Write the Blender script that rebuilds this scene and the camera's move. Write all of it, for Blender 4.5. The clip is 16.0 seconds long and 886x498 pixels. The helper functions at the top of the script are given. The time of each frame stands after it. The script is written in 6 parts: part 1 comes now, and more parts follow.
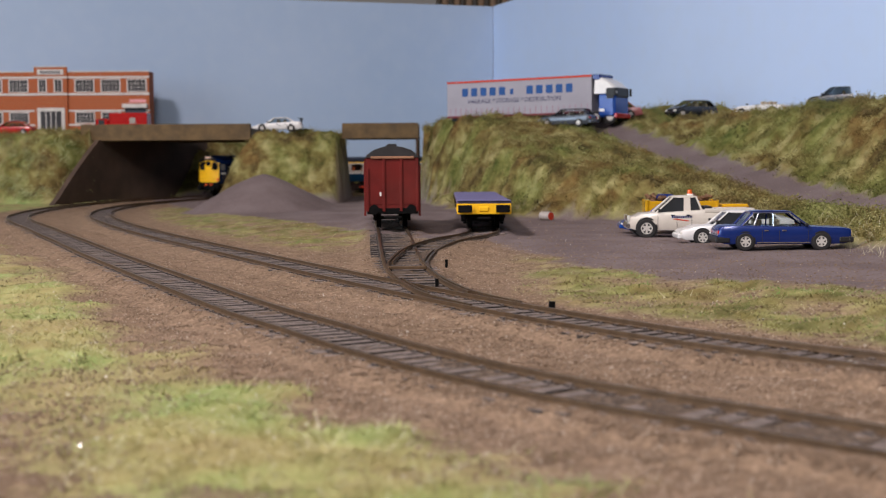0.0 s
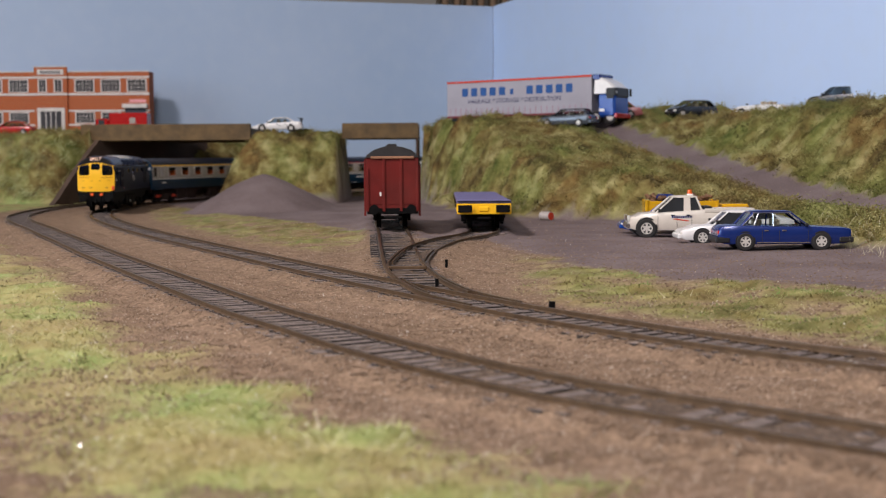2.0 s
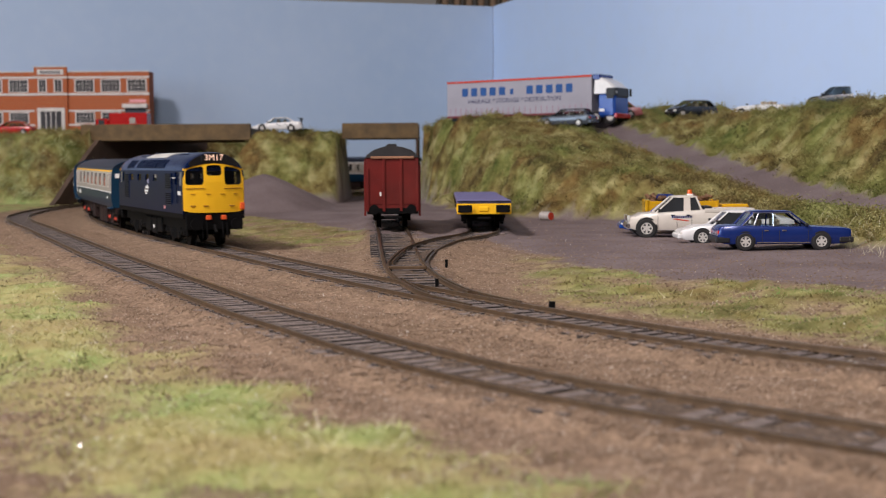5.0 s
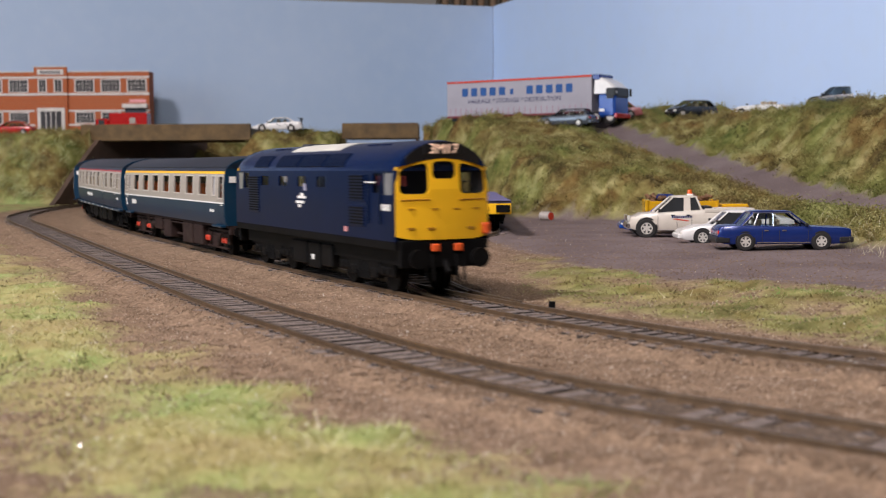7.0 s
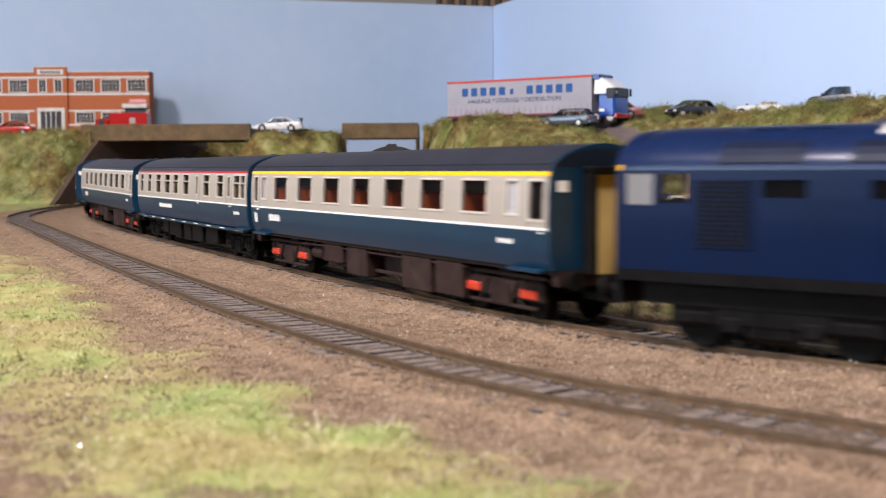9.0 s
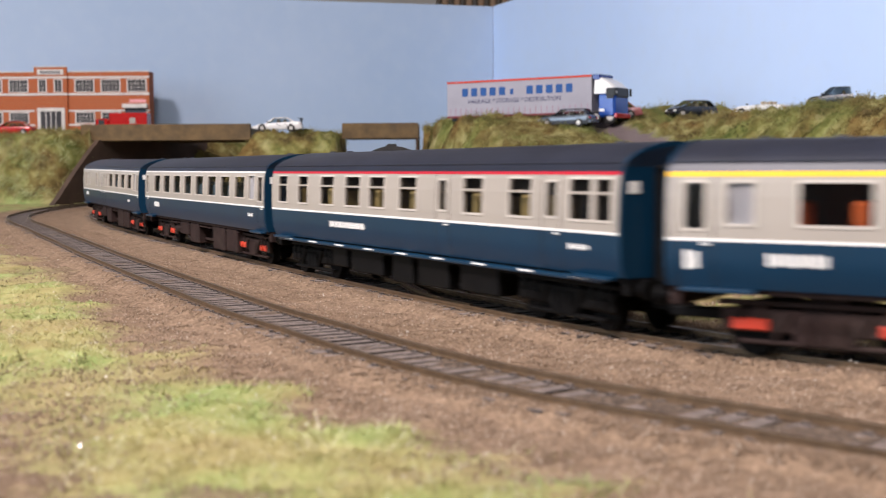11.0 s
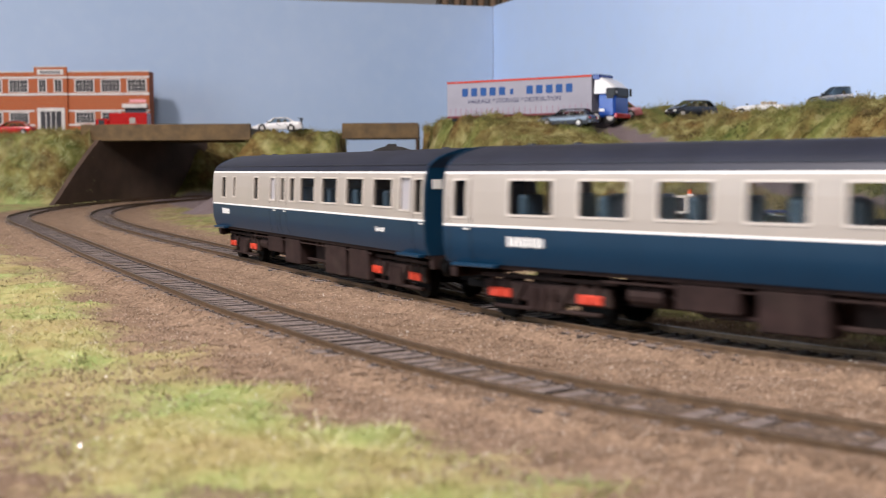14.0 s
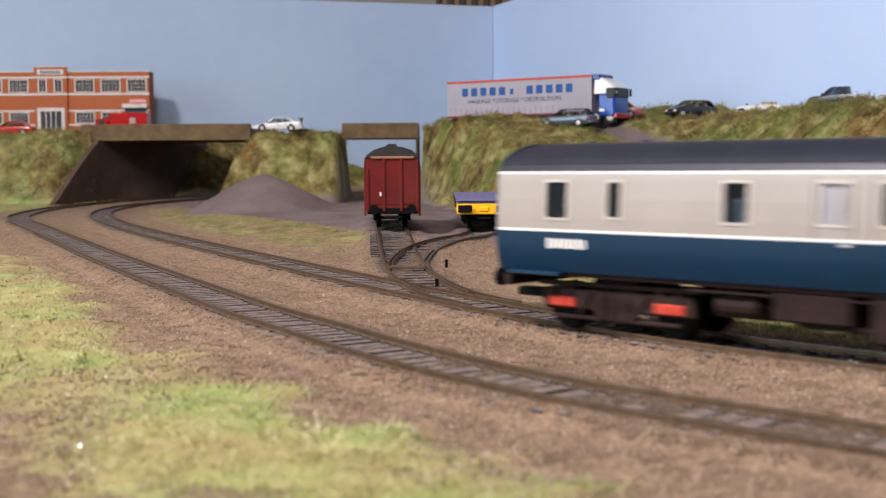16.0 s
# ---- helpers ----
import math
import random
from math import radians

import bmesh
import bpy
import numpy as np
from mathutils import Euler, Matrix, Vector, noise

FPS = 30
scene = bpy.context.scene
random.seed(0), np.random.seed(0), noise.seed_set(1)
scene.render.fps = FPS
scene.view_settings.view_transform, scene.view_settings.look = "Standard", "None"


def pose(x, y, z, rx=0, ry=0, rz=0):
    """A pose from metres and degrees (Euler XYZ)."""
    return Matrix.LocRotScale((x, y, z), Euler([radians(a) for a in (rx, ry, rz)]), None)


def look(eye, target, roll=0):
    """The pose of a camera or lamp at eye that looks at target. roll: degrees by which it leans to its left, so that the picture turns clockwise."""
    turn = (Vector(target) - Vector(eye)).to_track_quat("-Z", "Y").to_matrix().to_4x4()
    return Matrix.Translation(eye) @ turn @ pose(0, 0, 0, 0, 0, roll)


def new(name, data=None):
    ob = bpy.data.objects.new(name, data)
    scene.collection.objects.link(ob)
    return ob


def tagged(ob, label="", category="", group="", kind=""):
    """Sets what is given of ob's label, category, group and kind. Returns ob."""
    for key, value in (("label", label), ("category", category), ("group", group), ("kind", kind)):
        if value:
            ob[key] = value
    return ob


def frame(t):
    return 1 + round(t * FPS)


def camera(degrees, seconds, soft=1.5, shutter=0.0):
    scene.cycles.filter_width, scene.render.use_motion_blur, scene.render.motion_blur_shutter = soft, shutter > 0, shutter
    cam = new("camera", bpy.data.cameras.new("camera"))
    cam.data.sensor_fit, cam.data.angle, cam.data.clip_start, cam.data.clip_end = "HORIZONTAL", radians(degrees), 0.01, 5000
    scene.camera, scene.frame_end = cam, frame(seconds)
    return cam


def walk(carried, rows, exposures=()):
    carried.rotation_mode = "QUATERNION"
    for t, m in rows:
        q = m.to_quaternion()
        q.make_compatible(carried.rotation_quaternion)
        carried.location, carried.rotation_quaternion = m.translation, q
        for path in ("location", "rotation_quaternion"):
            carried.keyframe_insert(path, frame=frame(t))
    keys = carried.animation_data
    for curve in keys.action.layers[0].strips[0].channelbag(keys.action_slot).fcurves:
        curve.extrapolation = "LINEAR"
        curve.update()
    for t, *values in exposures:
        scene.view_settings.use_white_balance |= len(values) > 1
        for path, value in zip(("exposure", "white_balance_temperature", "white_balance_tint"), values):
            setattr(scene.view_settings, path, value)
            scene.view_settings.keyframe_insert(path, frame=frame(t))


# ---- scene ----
# A model railway, 4 mm to the foot. Shapes are written in millimetres and scaled to metres.
MM = 0.001
EYE = pose(0, 0, 43.3 * MM, 90 - 3.70, 0, 0) @ pose(0, 0, 0, 0, 0, -0.366)
cam = camera(38.63, 16.0, soft=1.1, shutter=0.75)
cam.data.dof.use_dof = True
cam.data.dof.focus_distance = 0.56
cam.data.dof.aperture_fstop = 33.0
walk(cam, [(0, EYE), (16, EYE)], exposures=[(0, 0.0), (6.3, 0.0), (7.0, 0.09), (8.0, 0.30), (9.0, 0.48), (11.3, 0.42), (14.0, 0.37), (16, 0.31)])

# ---- light: a lamp over the layout's front edge, one further back, and a pale room that returns their light ----
world = bpy.data.worlds.new("room_air")
scene.world = world
world.use_nodes = True
world.node_tree.nodes["Background"].inputs[0].default_value = (0.9, 0.93, 1.0, 1)
world.node_tree.nodes["Background"].inputs[1].default_value = 0.05


def area_lamp(name, eye, target, size, watts, colour):
    data = bpy.data.lights.new(name, "AREA")
    data.shape, data.size, data.energy, data.color = "DISK", size, watts, colour
    ob = new(name, data)
    ob.matrix_world = look(eye, target)
    return ob


area_lamp("ceiling_lamp", (-0.85, -0.06, 1.22), (0.0, 0.9, 0.0), 0.22, 25, (1.0, 0.895, 0.90))
area_lamp("ceiling_lamp", (-0.05, -0.85, 1.2), (0.0, 0.7, 0.0), 0.4, 15.0, (1.0, 0.93, 0.94))


daylight = bpy.data.lights.new("daylight", "AREA")
daylight.shape, daylight.size, daylight.size_y, daylight.energy, daylight.color = "RECTANGLE", 1.3, 1.0, 22, (0.74, 0.87, 1.0)
new("daylight", daylight).matrix_world = look((-2.28, -0.3, 0.6), (0.3, 1.1, 0.1))


# ---- materials ----
def nodes_of(name):
    m = bpy.data.materials.new(name)
    m.use_nodes = True
    return m, m.node_tree, m.node_tree.nodes["Principled BSDF"]


def rough_noise(nt, scale, detail=5.0, coord="Object"):
    tc = nt.nodes.new("ShaderNodeTexCoord")
    n = nt.nodes.new("ShaderNodeTexNoise")
    n.inputs["Scale"].default_value, n.inputs["Detail"].default_value = scale, detail
    nt.links.new(tc.outputs[coord], n.inputs["Vector"])
    return n.outputs["Fac"]


def ramp(nt, fac, stops):
    r = nt.nodes.new("ShaderNodeValToRGB")
    while len(r.color_ramp.elements) < len(stops):
        r.color_ramp.elements.new(0.5)
    for e, (pos, col) in zip(r.color_ramp.elements, stops):
        e.position, e.color = pos, (*col, 1)
    nt.links.new(fac, r.inputs["Fac"])
    return r.outputs["Color"]


def mixed(nt, fac, a, b, blend="MIX"):
    m = nt.nodes.new("ShaderNodeMix")
    m.data_type, m.blend_type = "RGBA", blend
    for socket, v in ((m.inputs[0], fac), (m.inputs[6], a), (m.inputs[7], b)):
        if hasattr(v, "is_linked"):
            nt.links.new(v, socket)
        else:
            socket.default_value = v if isinstance(v, (int, float)) else (*v, 1)
    return m.outputs[2]


def bumped(nt, bsdf, fac, strength, distance):
    b = nt.nodes.new("ShaderNodeBump")
    b.inputs["Strength"].default_value, b.inputs["Distance"].default_value = strength, distance
    nt.links.new(fac, b.inputs["Height"])
    nt.links.new(b.outputs["Normal"], bsdf.inputs["Normal"])


def paint(name, colour, rough=0.45, metal=0.0, vary=0.12, scale=120.0, dirt=(0.1, 0.08, 0.06), wear=0.15, coat=0.0, spec=0.5):
    """Painted or moulded surface with uneven tone and dust."""
    m, nt, b = nodes_of(name)
    low = tuple(c * (1 - vary) for c in colour)
    high = tuple(min(1, c * (1 + vary)) for c in colour)
    base = ramp(nt, rough_noise(nt, scale), ((0.3, low), (0.7, high)))
    dust = ramp(nt, rough_noise(nt, scale * 0.3, 8), ((0.5, (0, 0, 0)), (0.8, (wear, wear, wear))))
    nt.links.new(mixed(nt, dust, base, dirt), b.inputs["Base Color"])
    b.inputs["Roughness"].default_value, b.inputs["Metallic"].default_value = rough, metal
    b.inputs["Coat Weight"].default_value = coat
    b.inputs["Specular IOR Level"].default_value = spec
    bumped(nt, b, rough_noise(nt, scale * 12, 3), 0.12, 0.0002)
    return m


def glass(name, tint, rough=0.04):
    m, nt, b = nodes_of(name)
    b.inputs["Base Color"].default_value = (*tint, 1)
    b.inputs["Transmission Weight"].default_value = 1.0
    b.inputs["Roughness"].default_value, b.inputs["IOR"].default_value = rough, 1.12
    return m


def glow(name, colour, strength):
    m, nt, b = nodes_of(name)
    b.inputs["Base Color"].default_value = (*colour, 1)
    b.inputs["Emission Color"].default_value = (*colour, 1)
    b.inputs["Emission Strength"].default_value = strength
    return m


def bank_tones(nt):
    """Dark earth, rust, olive and straw tones of the banks, with soft green drifts."""
    tone = ramp(nt, rough_noise(nt, 48, 8), ((0.34, (0.045, 0.028, 0.011)), (0.45, (0.14, 0.098, 0.032)), (0.54, (0.25, 0.215, 0.075)), (0.66, (0.46, 0.42, 0.19))))
    rust = ramp(nt, rough_noise(nt, 27, 6), ((0.53, (0, 0, 0)), (0.64, (0.75, 0.75, 0.75))))
    green = ramp(nt, rough_noise(nt, 18, 7), ((0.46, (0, 0, 0)), (0.62, (0.8, 0.8, 0.8))))
    return mixed(nt, green, mixed(nt, rust, tone, (0.20, 0.105, 0.032)), mixed(nt, 0.5, tone, (0.12, 0.25, 0.045)))


def ground_material():
    """Brown ballast, purple-grey yard grit and scorched grass flock, by the zones laid out on the ground."""
    m, nt, b = nodes_of("layout_ground")
    zones = {}
    for z in ("grass", "yard", "bed", "bank"):
        a = nt.nodes.new("ShaderNodeAttribute")
        a.attribute_name = z
        zones[z] = a.outputs["Fac"]
    fine, mid, wide = rough_noise(nt, 900, 4), rough_noise(nt, 140, 5), rough_noise(nt, 22, 5)
    ballast = mixed(nt, 0.5, ramp(nt, fine, ((0.3, (0.07, 0.045, 0.029)), (0.52, (0.235, 0.160, 0.106)), (0.72, (0.50, 0.355, 0.245)))),
                    ramp(nt, mid, ((0.3, (0.14, 0.092, 0.059)), (0.7, (0.30, 0.207, 0.14)))))
    yard = mixed(nt, 0.45, ramp(nt, fine, ((0.3, (0.095, 0.074, 0.073)), (0.7, (0.215, 0.17, 0.168)))),
                 ramp(nt, wide, ((0.3, (0.12, 0.086, 0.082)), (0.5, (0.19, 0.146, 0.142)), (0.7, (0.27, 0.217, 0.21)))))
    grass = mixed(nt, 0.5, ramp(nt, mid, ((0.25, (0.12, 0.095, 0.045)), (0.5, (0.30, 0.26, 0.11)), (0.75, (0.48, 0.44, 0.20)))),
                  ramp(nt, wide, ((0.3, (0.30, 0.205, 0.125)), (0.46, (0.37, 0.33, 0.14)), (0.66, (0.21, 0.42, 0.11)))))
    grime = ramp(nt, fine, ((0.3, (0.045, 0.034, 0.028)), (0.55, (0.125, 0.092, 0.07)), (0.75, (0.26, 0.19, 0.14))))
    turf = mixed(nt, 0.62, ramp(nt, mid, ((0.3, (0.03, 0.022, 0.009)), (0.48, (0.13, 0.10, 0.035)), (0.62, (0.25, 0.215, 0.085)), (0.75, (0.40, 0.36, 0.17)))), bank_tones(nt))
    grass = mixed(nt, zones["bank"], grass, turf)
    col = mixed(nt, zones["grass"], mixed(nt, zones["yard"], mixed(nt, zones["bed"], ballast, grime), yard), grass)
    nt.links.new(col, b.inputs["Base Color"])
    b.inputs["Roughness"].default_value = 0.95
    b.inputs["Specular IOR Level"].default_value = 0.15
    bumped(nt, b, fine, 0.55, 0.0012)
    return m


M_GROUND = ground_material()
M_RAIL = paint("rusty_rail", (0.14, 0.088, 0.050), 0.5, 0.5, 0.25, 300)
M_RAIL_TOP = paint("rail_head", (0.24, 0.17, 0.11), 0.35, 0.9, 0.3, 300)
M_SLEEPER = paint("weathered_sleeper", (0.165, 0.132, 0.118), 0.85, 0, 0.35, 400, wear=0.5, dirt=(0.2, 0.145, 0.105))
# Dark sleeper sides: shade of the gaps put into the colour.
M_SLEEPER_SHADE = paint("sleeper_side_shade", (0.032, 0.026, 0.024), 0.8, 0, 0.3, 400)
M_BLUE = paint("rail_blue", (0.0009, 0.0068, 0.033), 0.32, 0, 0.1, 60, wear=0.0, spec=0.10)
M_BLUE_ROOF = paint("glossy_roof_blue", (0.0016, 0.011, 0.052), 0.24, 0, 0.1, 60, wear=0.0, spec=0.4)
M_COACH_BLUE = paint("coach_blue", (0.0032, 0.028, 0.062), 0.34, 0, 0.08, 60, wear=0.0, spec=0.35)
M_CREAM = paint("coach_cream", (0.365, 0.325, 0.28), 0.4, 0, 0.05, 60, wear=0.06)
M_WHITE = paint("white_lining", (0.82, 0.8, 0.76), 0.45, 0, 0.03, 60, wear=0.03)
M_ROOF = paint("roof_grey", (0.017, 0.020, 0.033), 0.40, 0, 0.15, 60, wear=0.06)
M_BLACK = paint("underframe_black", (0.005, 0.0048, 0.005), 0.6, 0, 0.3, 200, wear=0.03, spec=0.08)
M_BROWN = paint("weathered_underframe", (0.027, 0.0155, 0.0138), 0.75, 0, 0.35, 200, wear=0.2, spec=0.15)
M_YELLOW = paint("warning_yellow", (0.93, 0.51, 0.010), 0.42, 0, 0.06, 60, wear=0.1)
M_CRIMSON = paint("crimson_lining", (0.46, 0.012, 0.03), 0.45, 0, 0.05, 60)
M_TAP = paint("orange_red_tap", (0.85, 0.11, 0.015), 0.45, 0, 0.1, 60)
M_GRILLE = paint("dark_grille", (0.0018, 0.0065, 0.024), 0.5, 0, 0.2, 200, wear=0.0, spec=0.2)
M_RED = paint("bufferbeam_red", (0.52, 0.04, 0.014), 0.5, 0, 0.1, 60)
M_GLASS = paint("train_glazing", (0.012, 0.012, 0.013), 0.08, 0, 0.05, 60, wear=0.0, spec=0.25)
M_GLASS.node_tree.nodes["Principled BSDF"].inputs["Alpha"].default_value = 0.24
M_DARK = paint("dark_opening", (0.008, 0.008, 0.01), 0.3, 0, 0.1, 60)


# ---- shape helpers (millimetres in, metres out) ----
def part(name, bm, material, parent=None, label="", smooth=False):
    me = bpy.data.meshes.new(name)
    bmesh.ops.scale(bm, vec=(MM, MM, MM), verts=bm.verts)
    bm.to_mesh(me)
    bm.free()
    for mat in (material if isinstance(material, (list, tuple)) else [material]):
        me.materials.append(mat)
    if smooth:
        for f in me.polygons:
            f.use_smooth = True
        me.set_sharp_from_angle(angle=radians(40))
    ob = new(name, me)
    ob.parent = parent
    if label:
        ob["label"] = label
    return ob


def thing(name, label, category, m=None, group="", kind=""):
    ob = new(name)
    ob.empty_display_size = 0.01
    if m is not None:
        ob.matrix_world = m
    return tagged(ob, label, category, group, kind)


def at(x, y, z, rz=0.0, ry=0.0, rx=0.0):
    return pose(x * MM, y * MM, z * MM, rx, ry, rz)


def box(bm, x0, x1, y0, y1, z0, z1, bevel=0.0, m=None, seg=1):
    r = bmesh.ops.create_cube(bm, size=1)
    vs = r["verts"]
    bmesh.ops.scale(bm, vec=(x1 - x0, y1 - y0, z1 - z0), verts=vs)
    bmesh.ops.translate(bm, vec=((x0 + x1) / 2, (y0 + y1) / 2, (z0 + z1) / 2), verts=vs)
    if bevel:
        es = list({e for v in vs for e in v.link_edges})
        r2 = bmesh.ops.bevel(bm, geom=es, offset=bevel, segments=seg, affect="EDGES", profile=0.6)
        vs = list({v for f in r2["faces"] for v in f.verts} | {v for v in vs if v.is_valid})
    if m is not None:
        bmesh.ops.transform(bm, matrix=m, verts=vs)
    return vs


def tube(bm, a, b, r0, r1=None, seg=12):
    a, b = Vector(a), Vector(b)
    d = b - a
    m = Matrix.Translation((a + b) / 2) @ d.to_track_quat("Z", "Y").to_matrix().to_4x4()
    return bmesh.ops.create_cone(bm, cap_ends=True, segments=seg, radius1=r0, radius2=r0 if r1 is None else r1, depth=d.length, matrix=m)["verts"]


def loft(bm, rings, caps=True, closed=True):
    made = [[bm.verts.new(p) for p in ring] for ring in rings]
    n = len(rings[0])
    for a, b in zip(made, made[1:]):
        for i in range(n if closed else n - 1):
            j = (i + 1) % n
            bm.faces.new((a[i], a[j], b[j], b[i]))
    if caps and closed:
        bm.faces.new(made[0][::-1])
        bm.faces.new(made[-1])
    bmesh.ops.recalc_face_normals(bm, faces=bm.faces[:])
    return made


def boxpart(name, mat, parent, x0, x1, y0, y1, z0, z1, bevel=0.0, label="", m=None):
    bm = bmesh.new()
    box(bm, x0, x1, y0, y1, z0, z1, bevel, m)
    return part(name, bm, mat, parent, label)


def smoothstep(t):
    t = np.clip(t, 0, 1)
    return t * t * (3 - 2 * t)


# ---- the running line: curvature (1/m) along its length, in the direction of travel ----
KNOTS = [-1758, -1308, -1158, -1008, -858, -708, -558, -358, -158, -58, 42, 142, 292, 842]
BENDS = [2.27, 2.24, 1.55, 1.51, 1.54, 0.61, 0.21, -0.03, 0.06, 0.2, 1.2, 2.44, 2.2, 1.08]
STEP = 4.0
ARC = np.arange(-2700, 1600 + STEP, STEP)


def grade(y):
    """Height of the baseboard's track bed: it climbs gently towards the back."""
    return 9.868e-3 * 60 * np.logaddexp(0, (np.asarray(y, float) - 850) / 60)


def line_of_track():
    k = np.interp(ARC, KNOTS, BENDS) * 1e-3
    h = np.concatenate([[0], np.cumsum((k[1:] + k[:-1]) / 2 * STEP)])
    h = h - np.interp(-58, ARC, h) - 1.12666
    x = np.concatenate([[0], np.cumsum(np.cos((h[1:] + h[:-1]) / 2) * STEP)])
    y = np.concatenate([[0], np.cumsum(np.sin((h[1:] + h[:-1]) / 2) * STEP)])
    return x - np.interp(-58, ARC, x) - 20.0, y - np.interp(-58, ARC, y) + 470.7, h


TX, TY, TH = line_of_track()


def outer(s):
    """How far the outer track lies from the inner one along the line."""
    return np.interp(s, [-993, -870, -800, -755, -700, -590, -430, -300, -190, -75, 0, 40, 90, 140, 180, 205, 400],
                     [65, 68, 71, 70, 67, 61, 62, 65.5, 66.5, 68, 70, 70, 74, 77.5, 76.5, 78, 75])


def on_line(s, off=0.0):
    """Place and heading on the running line; off: millimetres to the right of travel."""
    x, y, h = np.interp(s, ARC, TX), np.interp(s, ARC, TY), np.interp(s, ARC, TH)
    x, y = x + np.sin(h) * off, y - np.cos(h) * off
    return float(x), float(y), float(grade(y)), float(h)


# ---- terrain ----
def dist_poly(px, py, pts):
    """Distance to a polyline, signed (positive on the right of its direction), and the share of the way along it."""
    best = np.full(px.shape, 1e9)
    sign = np.ones(px.shape)
    along = np.zeros(px.shape)
    for i, ((ax, ay), (bx, by)) in enumerate(zip(pts, pts[1:])):
        dx, dy = bx - ax, by - ay
        t = np.clip(((px - ax) * dx + (py - ay) * dy) / (dx * dx + dy * dy), 0, 1)
        ex, ey = px - ax - t * dx, py - ay - t * dy
        d = np.hypot(ex, ey)
        near = d < best
        best = np.where(near, d, best)
        sign = np.where(near, np.where(dx * ey - dy * ex < 0, 1.0, -1.0), sign)
        along = np.where(near, i + t, along)
    return best * sign, along


def lumps(x, y, scale, seed):
    """Smooth random field of about unit size."""
    rng = np.random.RandomState(seed)
    out = np.zeros_like(x)
    for octave in range(3):
        for _ in range(6):
            a = rng.uniform(0, 6.283)
            f = 6.283 / (scale / 2 ** octave) * rng.uniform(0.6, 1.4)
            out += np.sin((x * np.cos(a) + y * np.sin(a)) * f + rng.uniform(0, 6.283)) / 2.4 / 1.7 ** octave
    return out / 1.5


VAN_LINE = [(17, 402), (2, 440), (-8, 490), (-15, 545), (-20, 610), (-25, 684), (-31, 785), (-42, 950), (-60, 1250), (-76, 1600), (-76, 1690)]
FLAT_LINE = [(-15, 545), (-16, 590), (-11, 645), (4, 695), (18, 735), (26, 790), (26, 900), (25, 1075)]
FOOT = [(-28, 1700), (-28, 1545), (-12, 1350), (9, 1181), (53, 1020), (95, 978), (130, 952), (187, 831), (203, 650), (222, 600), (330, 520), (1100, 420)]
ROAD = [(60, 1500), (150, 1425), (208, 1160), (267, 898), (345, 690), (480, 560)]
ROAD_Z = [97, 97, 57, 20, 8, 2]
HEAP = (-173, 1225)
PLATEAU = 93.0


def yard_rise(x, y, li):
    """The goods yard lies a little higher than the running lines."""
    return 4.5 * smoothstep((-li - 45) / 75) * smoothstep((1500 - y) / 300)


